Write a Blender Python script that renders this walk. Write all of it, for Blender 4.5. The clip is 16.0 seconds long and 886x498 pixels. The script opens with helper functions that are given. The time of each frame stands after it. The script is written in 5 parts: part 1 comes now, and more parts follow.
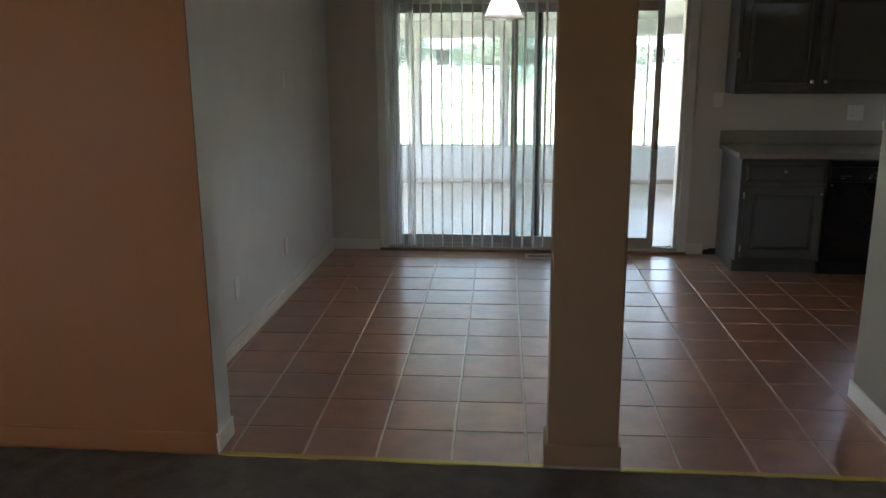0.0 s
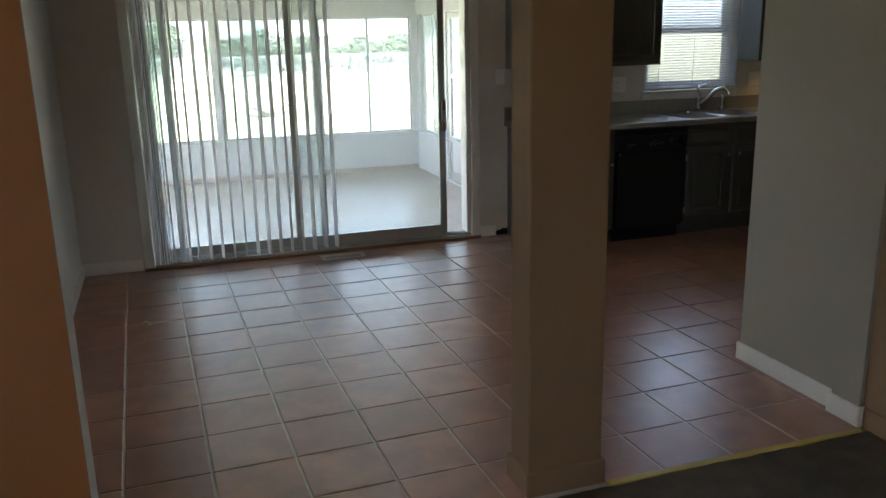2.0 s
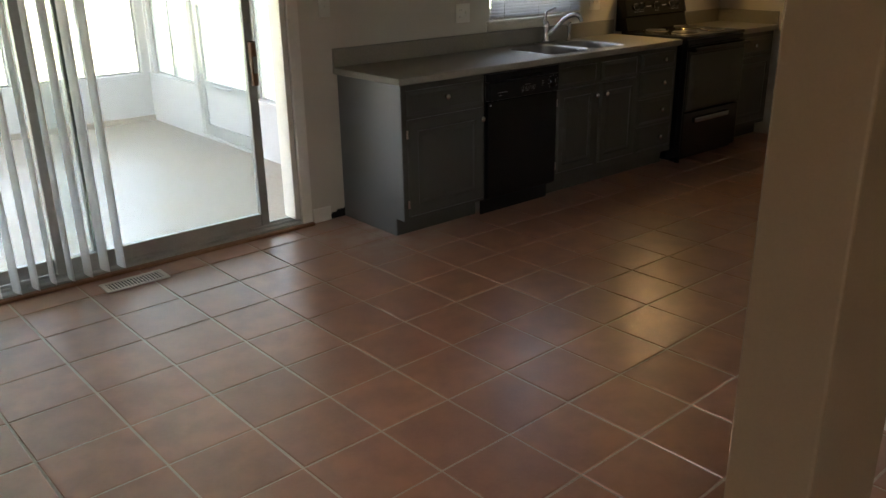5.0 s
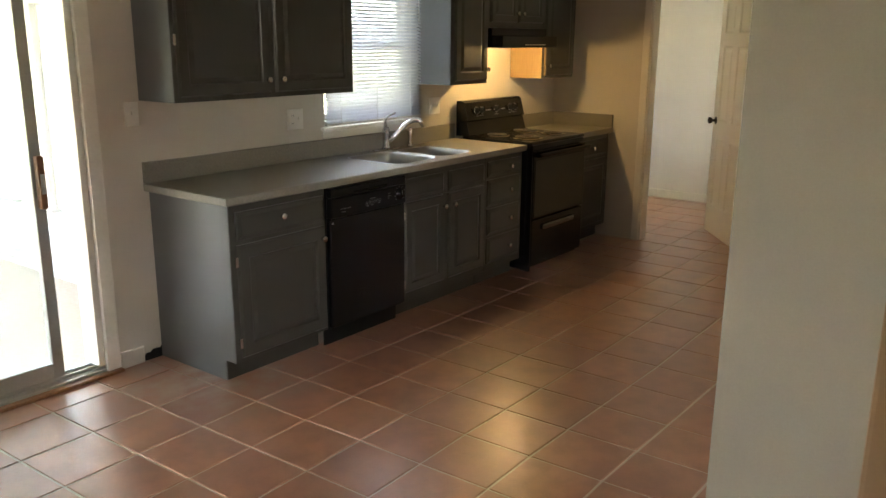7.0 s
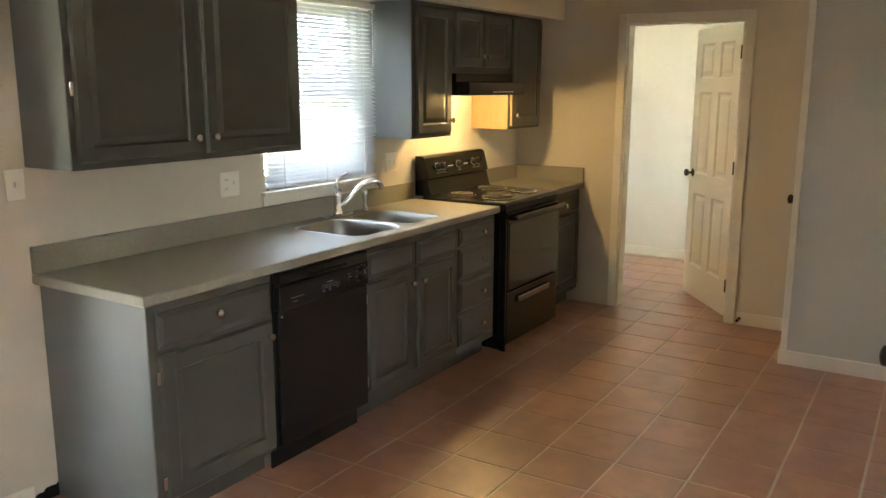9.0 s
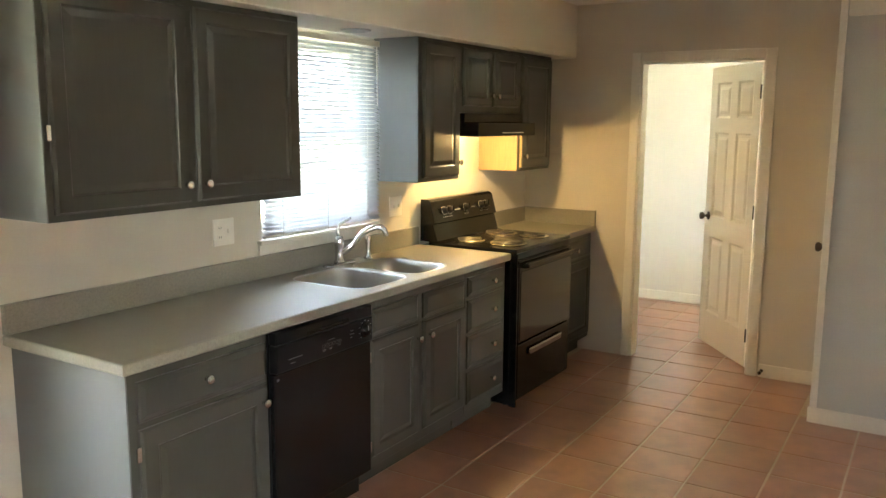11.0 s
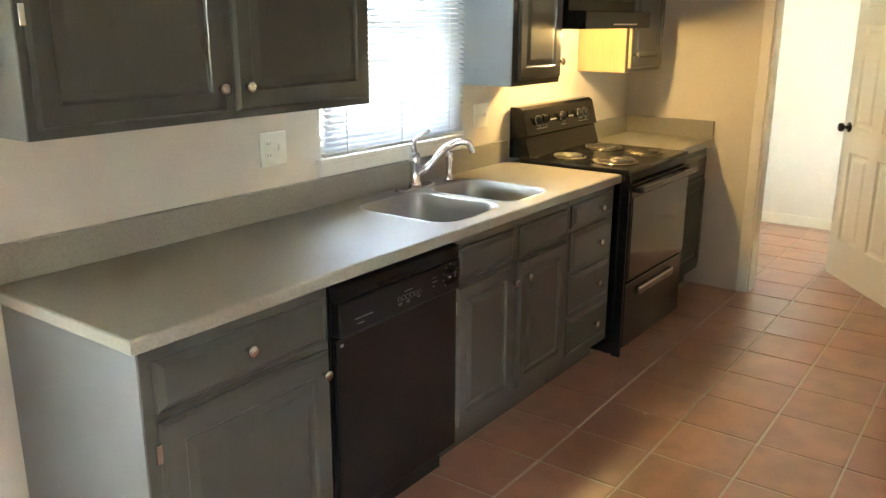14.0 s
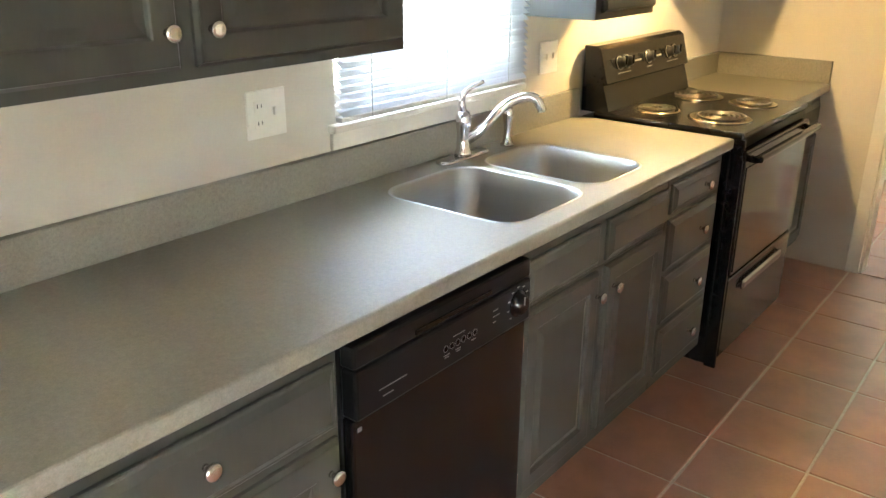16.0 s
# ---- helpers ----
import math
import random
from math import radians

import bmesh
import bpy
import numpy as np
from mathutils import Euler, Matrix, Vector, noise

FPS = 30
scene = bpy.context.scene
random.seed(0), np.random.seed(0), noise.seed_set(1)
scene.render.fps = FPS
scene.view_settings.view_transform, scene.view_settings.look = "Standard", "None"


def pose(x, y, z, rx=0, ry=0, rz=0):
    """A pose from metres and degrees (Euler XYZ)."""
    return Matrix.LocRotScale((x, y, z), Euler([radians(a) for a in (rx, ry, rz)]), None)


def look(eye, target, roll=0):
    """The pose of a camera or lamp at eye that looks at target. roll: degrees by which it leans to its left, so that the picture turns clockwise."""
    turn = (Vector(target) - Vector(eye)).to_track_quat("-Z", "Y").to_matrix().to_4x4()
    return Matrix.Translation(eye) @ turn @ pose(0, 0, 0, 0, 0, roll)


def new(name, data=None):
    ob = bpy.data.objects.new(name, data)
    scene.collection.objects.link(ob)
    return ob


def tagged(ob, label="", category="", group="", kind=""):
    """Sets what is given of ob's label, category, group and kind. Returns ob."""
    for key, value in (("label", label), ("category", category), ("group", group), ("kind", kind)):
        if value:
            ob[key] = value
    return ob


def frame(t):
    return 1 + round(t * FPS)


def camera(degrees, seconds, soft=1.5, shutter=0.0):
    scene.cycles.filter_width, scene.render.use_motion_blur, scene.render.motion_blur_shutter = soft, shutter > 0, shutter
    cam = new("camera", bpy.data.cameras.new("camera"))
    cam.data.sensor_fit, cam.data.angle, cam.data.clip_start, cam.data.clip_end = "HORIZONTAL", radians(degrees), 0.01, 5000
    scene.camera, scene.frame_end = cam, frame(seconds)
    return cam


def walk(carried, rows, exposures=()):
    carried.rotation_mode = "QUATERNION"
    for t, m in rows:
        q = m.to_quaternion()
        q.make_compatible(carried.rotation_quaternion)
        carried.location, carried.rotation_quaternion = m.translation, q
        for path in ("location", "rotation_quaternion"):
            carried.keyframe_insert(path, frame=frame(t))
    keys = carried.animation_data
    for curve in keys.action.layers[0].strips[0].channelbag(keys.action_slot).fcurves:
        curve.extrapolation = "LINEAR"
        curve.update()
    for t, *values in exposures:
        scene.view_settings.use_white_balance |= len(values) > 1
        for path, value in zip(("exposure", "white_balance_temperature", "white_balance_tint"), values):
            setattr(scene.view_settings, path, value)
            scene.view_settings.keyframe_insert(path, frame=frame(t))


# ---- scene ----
cam = camera(56.5, 16.0)
PATH = [
    (0, (0.211, 0.07, 1.671), (0.024, 2.004, 1.196), -0.4),
    (0.5, (-0.092, 0.208, 1.666), (-0.025, 2.168, 1.272), -0.0),
    (1, (-0.332, 0.35, 1.643), (-0.039, 2.301, 1.313), -0.0),
    (1.5, (-0.633, 0.52, 1.621), (-0.108, 2.413, 1.243), -0.6),
    (2, (-0.753, 0.826, 1.577), (-0.141, 2.662, 1.074), -1.2),
    (2.5, (-0.837, 1.185, 1.558), (-0.114, 2.954, 0.967), -0.8),
    (3, (-0.919, 1.546, 1.56), (-0.03, 3.218, 0.917), -1.6),
    (5.5, (-0.87, 2.865, 1.575), (0.425, 4.237, 0.914), -0.6),
    (6, (-0.868, 2.982, 1.574), (0.546, 4.258, 0.964), -0.6),
    (6.5, (-0.691, 3.121, 1.597), (0.82, 4.314, 1.054), -0.2),
    (7, (-0.517, 3.231, 1.613), (1.024, 4.405, 1.119), 0.4),
    (7.5, (-0.458, 3.467, 1.605), (1.131, 4.586, 1.133), 0.5),
    (8, (-0.382, 3.664, 1.622), (1.257, 4.708, 1.149), -0.2),
    (8.5, (-0.162, 3.796, 1.618), (1.491, 4.832, 1.174), -0.3),
    (9, (0.03, 3.919, 1.619), (1.694, 4.958, 1.228), 0.2),
    (9.5, (0.176, 4.067, 1.629), (1.856, 5.09, 1.266), 0.3),
    (9.7, (0.214, 4.114, 1.632), (1.903, 5.128, 1.287), 0.5),
    (11.8, (0.251, 4.125, 1.656), (1.921, 5.181, 1.349), 0.2),
    (12, (0.252, 4.149, 1.637), (1.917, 5.203, 1.295), 0.0),
    (12.5, (0.288, 4.215, 1.614), (1.931, 5.273, 1.192), -0.6),
    (13, (0.496, 4.319, 1.616), (2.109, 5.41, 1.156), -0.4),
    (13.5, (0.66, 4.432, 1.603), (2.236, 5.563, 1.118), 0.2),
    (14, (0.823, 4.657, 1.59), (2.379, 5.795, 1.056), 0.2),
    (14.5, (0.978, 4.795, 1.586), (2.511, 5.944, 1.01), -0.4),
    (15, (1.259, 4.941, 1.58), (2.758, 6.108, 0.956), -0.0),
    (15.5, (1.405, 5.09, 1.559), (2.872, 6.276, 0.893), 0.2),
    (16, (1.486, 5.244, 1.566), (2.952, 6.405, 0.855), 0.4),
]
EXPOSURES = [(0.0, 3.88, 5600, 11), (0.8, 3.85, 5600, 11), (1.5, 3.7, 5600, 11), (2.2, 3.8, 5700, 11), (3.2, 4.05, 5900, 12), (5.5, 4.35, 6300, 13), (6.5, 4.9, 6400, 13), (7.0, 5.35, 6400, 12), (8.0, 5.85, 6300, 10), (9.0, 6.1, 6100, 8), (12.0, 6.5, 6050, 7), (13.0, 6.45, 6050, 7), (14.0, 6.68, 5950, 7), (15.0, 6.95, 5800, 7), (16.0, 7.0, 5750, 7)]
walk(cam, [(t, look(eye, target, roll)) for t, eye, target, roll in PATH], EXPOSURES)

# ---- world, sun, large lights ----
world = bpy.data.worlds.new("sky")
world.use_nodes = True
scene.world = world
wn = world.node_tree
sky = wn.nodes.new("ShaderNodeTexSky")
sky.sky_type, sky.sun_disc = "NISHITA", False
sky.sun_elevation, sky.sun_rotation = radians(58), radians(205)
sky.dust_density = 2.0
milky = wn.nodes.new("ShaderNodeHueSaturation")
milky.inputs["Saturation"].default_value = 0.45
wn.links.new(sky.outputs["Color"], milky.inputs["Color"])
wn.links.new(milky.outputs["Color"], wn.nodes["Background"].inputs["Color"])
wn.nodes["Background"].inputs["Strength"].default_value = 0.15
sun = new("sun", bpy.data.lights.new("sun", "SUN"))
sun.data.energy, sun.data.angle, sun.data.color = 5.0, radians(0.6), (1.0, 0.95, 0.88)
sun.matrix_world = look((0, 0, 30), (0 + 0.22 * 30, 0.48 * 30, 30 - 0.85 * 30))


def area_lamp(name, eye, target, w, h, watts, colour):
    lamp = new(name, bpy.data.lights.new(name, "AREA"))
    lamp.data.shape, lamp.data.size, lamp.data.size_y = "RECTANGLE", w, h
    lamp.data.energy, lamp.data.color = watts, colour
    lamp.matrix_world = look(eye, target)
    return lamp


def bulb(name, place, watts, radius, colour):
    lamp = new(name, bpy.data.lights.new(name, "POINT"))
    lamp.data.energy, lamp.data.shadow_soft_size, lamp.data.color = watts, radius, colour
    lamp.location = place
    return lamp


# daylight of the kitchen window, then added fill for hall and living room, sources unseen
area_lamp("daylight_kitchen_window", (3.46, 7.25, 1.62), (3.46, 6.0, 1.45), 0.95, 1.0, 0.11, (0.93, 0.93, 1.0))
area_lamp("hall_fill", (6.85, 3.06, 1.5), (6.85, 5.0, 1.2), 1.2, 1.2, 0.035, (0.92, 0.93, 1.0))
# soft fill added to the living room, no window there is in view
area_lamp("living_room_fill", (-3.92, -0.6, 1.5), (0, 0.4, 1.2), 1.6, 1.3, 0.31, (1.0, 0.88, 0.72))
bulb("hood_bulb", (4.62, 6.505, 1.535), 0.36, 0.03, (1.0, 0.6, 0.19))
for cx in (0.075, 0.505):
    bulb("pendant_bulb", (cx + 0.02, 4.86 - (cx - 0.3) * 0.25, 1.915), 0.52, 0.03, (1.0, 0.95, 0.88))


# ---- materials ----
def nodes_of(name):
    m = bpy.data.materials.new(name)
    m.use_nodes = True
    return m, m.node_tree, m.node_tree.nodes["Principled BSDF"]


def add(nt, kind, **values):
    n = nt.nodes.new(kind)
    for k, v in values.items():
        n.inputs[k.replace("_", " ")].default_value = v
    return n


def surface(name, base, rough=0.5, var=0.12, scale=2.5, fine=60.0, bump=0.15, depth=0.002, metal=0.0,
            stretch=(1, 1, 1), rough_var=0.12, pieces=0.0, tint=None, coat=0.0, contrast=1.0, spec=0.5):
    """Paint, stone or metal: two scales of noise in the colour, fine relief, uneven gloss."""
    m, nt, bsdf = nodes_of(name)
    where = nt.nodes.new("ShaderNodeNewGeometry")
    sc = nt.nodes.new("ShaderNodeVectorMath")
    sc.operation = "MULTIPLY_ADD"
    sc.inputs[1].default_value = stretch
    sc.inputs[2].default_value = (3.31, 7.17, 0.47)
    nt.links.new(where.outputs["Position"], sc.inputs[0])
    big = add(nt, "ShaderNodeTexNoise", Scale=scale, Detail=4.0, Roughness=0.6)
    small = add(nt, "ShaderNodeTexNoise", Scale=fine, Detail=3.0, Roughness=0.6)
    for n in (big, small):
        nt.links.new(sc.outputs[0], n.inputs["Vector"])
    both = nt.nodes.new("ShaderNodeMath")
    both.operation = "ADD"
    nt.links.new(big.outputs["Fac"], both.inputs[0])
    nt.links.new(small.outputs["Fac"], both.inputs[1])
    value = both.outputs[0]
    if pieces:
        info = nt.nodes.new("ShaderNodeObjectInfo")
        mul = nt.nodes.new("ShaderNodeMath")
        mul.operation, mul.inputs[1].default_value, mul.inputs[2].default_value = "MULTIPLY_ADD", pieces, -pieces / 2
        nt.links.new(info.outputs["Random"], mul.inputs[0])
        plus = nt.nodes.new("ShaderNodeMath")
        plus.operation = "ADD"
        nt.links.new(value, plus.inputs[0])
        nt.links.new(mul.outputs[0], plus.inputs[1])
        value = plus.outputs[0]
    ramp = nt.nodes.new("ShaderNodeValToRGB")
    ramp.color_ramp.elements[0].position = 0.5 - 0.22 / contrast
    ramp.color_ramp.elements[1].position = 0.5 + 0.22 / contrast
    half = nt.nodes.new("ShaderNodeMath")
    half.operation, half.inputs[1].default_value = "MULTIPLY", 0.5
    nt.links.new(value, half.inputs[0])
    nt.links.new(half.outputs[0], ramp.inputs["Fac"])
    other = tint or base
    ramp.color_ramp.elements[0].color = (*[max(0.0, c * (1 - var)) for c in other], 1)
    ramp.color_ramp.elements[1].color = (*[min(1.0, c * (1 + var)) for c in base], 1)
    nt.links.new(ramp.outputs["Color"], bsdf.inputs["Base Color"])
    rr = nt.nodes.new("ShaderNodeMapRange")
    rr.inputs["From Min"].default_value, rr.inputs["From Max"].default_value = 0.3, 0.7
    rr.inputs["To Min"].default_value, rr.inputs["To Max"].default_value = rough * (1 - rough_var), min(1, rough * (1 + rough_var))
    nt.links.new(big.outputs["Fac"], rr.inputs["Value"])
    nt.links.new(rr.outputs["Result"], bsdf.inputs["Roughness"])
    bsdf.inputs["Metallic"].default_value = metal
    bsdf.inputs["Coat Weight"].default_value = coat
    bsdf.inputs["Specular IOR Level"].default_value = spec
    bsdf.inputs["Coat Roughness"].default_value = 0.12
    if bump:
        b = add(nt, "ShaderNodeBump", Strength=bump, Distance=depth)
        nt.links.new(small.outputs["Fac"], b.inputs["Height"])
        nt.links.new(b.outputs["Normal"], bsdf.inputs["Normal"])
    return m


def pane_material(name, tint, gloss, haze=0.0):
    m, nt, bsdf = nodes_of(name)
    nt.nodes.remove(bsdf)
    clear = add(nt, "ShaderNodeBsdfTransparent", Color=(*tint, 1))
    shine = add(nt, "ShaderNodeBsdfGlossy", Roughness=0.02)
    fres = add(nt, "ShaderNodeFresnel", IOR=1.45)
    soft = nt.nodes.new("ShaderNodeMath")
    soft.operation, soft.inputs[1].default_value = "MULTIPLY", gloss
    mix = nt.nodes.new("ShaderNodeMixShader")
    nt.links.new(fres.outputs[0], soft.inputs[0])
    nt.links.new(soft.outputs[0], mix.inputs[0])
    nt.links.new(clear.outputs[0], mix.inputs[1])
    nt.links.new(shine.outputs[0], mix.inputs[2])
    # uneven translucent share mixed in to haze the bright view through the pane
    film = add(nt, "ShaderNodeBsdfTranslucent", Color=(0.8, 0.82, 0.82, 1))
    where = nt.nodes.new("ShaderNodeNewGeometry")
    n = add(nt, "ShaderNodeTexNoise", Scale=3.0, Detail=4.0)
    nt.links.new(where.outputs["Position"], n.inputs["Vector"])
    amount = nt.nodes.new("ShaderNodeMath")
    amount.operation, amount.inputs[1].default_value = "MULTIPLY", haze * 2
    nt.links.new(n.outputs["Fac"], amount.inputs[0])
    hazed = nt.nodes.new("ShaderNodeMixShader")
    nt.links.new(amount.outputs[0], hazed.inputs[0])
    nt.links.new(mix.outputs[0], hazed.inputs[1])
    nt.links.new(film.outputs[0], hazed.inputs[2])
    nt.links.new(hazed.outputs[0], nt.nodes["Material Output"].inputs["Surface"])
    return m


def translucent_material(name, base, share, rough=0.4):
    m, nt, bsdf = nodes_of(name)
    bsdf.inputs["Base Color"].default_value, bsdf.inputs["Roughness"].default_value = (*base, 1), rough
    tl = add(nt, "ShaderNodeBsdfTranslucent", Color=(*base, 1))
    n = add(nt, "ShaderNodeTexNoise", Scale=25.0, Detail=3.0)
    b = add(nt, "ShaderNodeBump", Strength=0.08, Distance=0.002)
    nt.links.new(n.outputs["Fac"], b.inputs["Height"])
    nt.links.new(b.outputs["Normal"], bsdf.inputs["Normal"])
    mix = nt.nodes.new("ShaderNodeMixShader")
    mix.inputs[0].default_value = share
    nt.links.new(bsdf.outputs[0], mix.inputs[1])
    nt.links.new(tl.outputs[0], mix.inputs[2])
    nt.links.new(mix.outputs[0], nt.nodes["Material Output"].inputs["Surface"])
    return m


def glow(name, colour, strength):
    m, nt, bsdf = nodes_of(name)
    bsdf.inputs["Emission Color"].default_value, bsdf.inputs["Emission Strength"].default_value = (*colour, 1), strength
    return m


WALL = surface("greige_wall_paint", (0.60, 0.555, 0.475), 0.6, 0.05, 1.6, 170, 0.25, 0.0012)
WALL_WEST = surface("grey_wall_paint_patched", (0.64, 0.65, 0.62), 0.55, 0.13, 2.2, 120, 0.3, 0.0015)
# the greige of WALL darkened in colour, for weaker light on the return wall
WALL_STUB_DIM = surface("greige_wall_paint_dimmed", (0.31, 0.275, 0.212), 0.6, 0.06, 1.6, 170, 0.25, 0.0012)
WALL_CLOSET = surface("grey_closet_wall_paint", (0.52, 0.52, 0.49), 0.55, 0.08, 2.2, 120, 0.3, 0.0015)
WALL_HALL = surface("warm_white_hall_paint", (0.66, 0.63, 0.58), 0.6, 0.05, 1.6, 170, 0.25, 0.0012)
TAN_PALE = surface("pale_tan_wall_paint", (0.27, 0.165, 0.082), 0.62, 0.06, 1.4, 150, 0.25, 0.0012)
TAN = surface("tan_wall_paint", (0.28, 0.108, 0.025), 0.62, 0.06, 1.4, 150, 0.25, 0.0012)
CEIL = surface("white_ceiling_texture", (0.72, 0.70, 0.65), 0.8, 0.08, 3, 90, 0.8, 0.006)
TRIM = surface("white_trim_paint", (0.74, 0.71, 0.64), 0.38, 0.07, 3.0, 50, 0.12, 0.001)
DOORW = surface("white_door_paint", (0.76, 0.72, 0.64), 0.4, 0.05, 2.5, 60, 0.12, 0.001)


def tile_material():
    m, nt, bsdf = nodes_of("terracotta_tile")
    where = nt.nodes.new("ShaderNodeNewGeometry")
    info = nt.nodes.new("ShaderNodeObjectInfo")

    moved = nt.nodes.new("ShaderNodeVectorMath")
    moved.operation = "ADD"
    moved.inputs[1].default_value = (3.31, 7.17, 0.47)
    nt.links.new(where.outputs["Position"], moved.inputs[0])

    def cloud(scale, detail, lo, hi):
        n = add(nt, "ShaderNodeTexNoise", Scale=scale, Detail=detail, Roughness=0.55)
        nt.links.new(moved.outputs[0], n.inputs["Vector"])
        r = nt.nodes.new("ShaderNodeMapRange")
        r.interpolation_type = "SMOOTHSTEP"
        r.inputs["From Min"].default_value, r.inputs["From Max"].default_value = lo, hi
        nt.links.new(n.outputs["Fac"], r.inputs["Value"])
        return r.outputs["Result"], n.outputs["Fac"]

    def blend(fac, one, two):
        mix = nt.nodes.new("ShaderNodeMix")
        mix.data_type = "RGBA"
        nt.links.new(fac, mix.inputs["Factor"])
        for socket, v in ((mix.inputs[6], one), (mix.inputs[7], two)):
            if isinstance(v, tuple):
                socket.default_value = (*v, 1)
            else:
                nt.links.new(v, socket)
        return mix.outputs[2]

    broad, broad_raw = cloud(1.7, 2.0, 0.2, 0.8)
    patch, patch_raw = cloud(6.5, 4.5, 0.32, 0.68)
    grain, grain_raw = cloud(70.0, 3.0, 0.1, 0.9)
    tone = blend(info.outputs["Random"], (0.26, 0.115, 0.070), (0.44, 0.208, 0.118))
    tone = blend(broad, tone, (0.39, 0.172, 0.09))
    half = nt.nodes.new("ShaderNodeMath")
    half.operation, half.inputs[1].default_value = "MULTIPLY", 0.72
    nt.links.new(patch, half.inputs[0])
    tone = blend(half.outputs[0], tone, (0.215, 0.095, 0.060))
    less = nt.nodes.new("ShaderNodeMath")
    less.operation, less.inputs[1].default_value = "MULTIPLY", 0.34
    nt.links.new(grain, less.inputs[0])
    tone = blend(less.outputs[0], tone, (0.36, 0.20, 0.14))
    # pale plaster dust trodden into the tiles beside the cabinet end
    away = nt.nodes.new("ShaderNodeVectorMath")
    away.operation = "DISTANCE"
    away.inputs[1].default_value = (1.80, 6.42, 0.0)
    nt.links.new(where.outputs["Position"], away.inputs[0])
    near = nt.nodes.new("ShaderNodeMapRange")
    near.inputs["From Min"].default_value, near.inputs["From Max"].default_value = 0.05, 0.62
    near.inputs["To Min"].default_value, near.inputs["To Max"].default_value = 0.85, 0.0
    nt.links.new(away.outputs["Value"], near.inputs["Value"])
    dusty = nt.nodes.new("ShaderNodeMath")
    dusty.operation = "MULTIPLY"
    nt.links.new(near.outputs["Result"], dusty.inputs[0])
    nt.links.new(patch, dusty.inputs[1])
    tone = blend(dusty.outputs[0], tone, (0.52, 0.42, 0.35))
    nt.links.new(tone, bsdf.inputs["Base Color"])
    rr = nt.nodes.new("ShaderNodeMapRange")
    rr.inputs["From Min"].default_value, rr.inputs["From Max"].default_value = 0.2, 0.8
    rr.inputs["To Min"].default_value, rr.inputs["To Max"].default_value = 0.30, 0.38
    nt.links.new(broad_raw, rr.inputs["Value"])
    nt.links.new(rr.outputs["Result"], bsdf.inputs["Roughness"])
    b = add(nt, "ShaderNodeBump", Strength=0.10, Distance=0.002)
    nt.links.new(patch_raw, b.inputs["Height"])
    nt.links.new(b.outputs["Normal"], bsdf.inputs["Normal"])
    bsdf.inputs["Specular IOR Level"].default_value = 1.0
    bsdf.inputs["Coat Weight"].default_value = 0.40
    bsdf.inputs["Coat Roughness"].default_value = 0.31
    return m


TILE = tile_material()
GROUT = surface("grey_grout", (0.50, 0.44, 0.36), 0.85, 0.3, 3.0, 130, 0.6, 0.003)
CARPET = surface("grey_brown_carpet", (0.125, 0.096, 0.062), 0.95, 0.65, 9.0, 260, 1.0, 0.012)
BRASS = surface("yellow_edge_strip", (0.50, 0.36, 0.07), 0.45, 0.18, 12, 120, 0.2, 0.001)
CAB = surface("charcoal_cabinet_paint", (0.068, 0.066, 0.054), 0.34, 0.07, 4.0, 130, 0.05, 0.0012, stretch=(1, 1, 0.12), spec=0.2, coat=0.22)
# CAB lightened and cooled in colour for daylight on the end panels; also glossier
CAB_END_LIT = surface("charcoal_paint_lightened_for_daylight", (0.10, 0.104, 0.102), 0.31, 0.06, 3.0, 150, 0.04, 0.0014, stretch=(1, 1, 0.06), rough_var=0.04, spec=1.0)
RAW = surface("unpainted_cabinet_wood", (0.34, 0.23, 0.11), 0.5, 0.15, 3, 60, 0.15, 0.001, stretch=(1, 1, 0.1))
COUNTER = surface("speckled_grey_laminate", (0.275, 0.255, 0.205), 0.50, 0.14, 95.0, 320, 0.05, 0.0005, tint=(0.235, 0.218, 0.175), contrast=1.2)
STEEL = surface("brushed_sink_steel", (0.42, 0.42, 0.41), 0.33, 0.06, 3, 160, 0.06, 0.0004, metal=1.0, stretch=(0.15, 1, 1))
CHROME = surface("chrome", (0.72, 0.72, 0.73), 0.07, 0.03, 3, 40, 0.0, metal=1.0)
NICKEL = surface("satin_nickel_knob", (0.62, 0.60, 0.57), 0.22, 0.08, 30, 200, 0.05, 0.0004, metal=1.0)
BLACK = surface("black_enamel", (0.008, 0.008, 0.0085), 0.17, 0.1, 5, 60, 0.0, 0.0004, rough_var=0.08, spec=0.3)
BLACK_MATT = surface("black_plastic", (0.008, 0.008, 0.008), 0.34, 0.2, 8, 120, 0.08, 0.0005, spec=0.2)
GLOSS_BLACK = surface("polished_dark_metal", (0.26, 0.26, 0.27), 0.16, 0.1, 8, 60, 0.0, metal=1.0)
OVEN_GLASS = surface("dark_oven_glass", (0.014, 0.012, 0.011), 0.09, 0.15, 4, 40, 0.0)
COIL = surface("burner_coil_iron", (0.10, 0.09, 0.075), 0.35, 0.2, 30, 120, 0.2, 0.0006, metal=0.8)
DRIP = surface("chrome_drip_pan", (0.75, 0.68, 0.5), 0.16, 0.12, 20, 90, 0.1, 0.0006, metal=1.0)
GREY_PRINT = surface("grey_print", (0.30, 0.30, 0.30), 0.5, 0.1, 40, 200, 0.0)
BRONZE = surface("dark_bronze", (0.045, 0.033, 0.025), 0.35, 0.25, 30, 120, 0.15, 0.0006, metal=0.85)
ALU = surface("grey_aluminium_frame", (0.46, 0.47, 0.45), 0.42, 0.10, 6, 90, 0.1, 0.0006, metal=0.7)
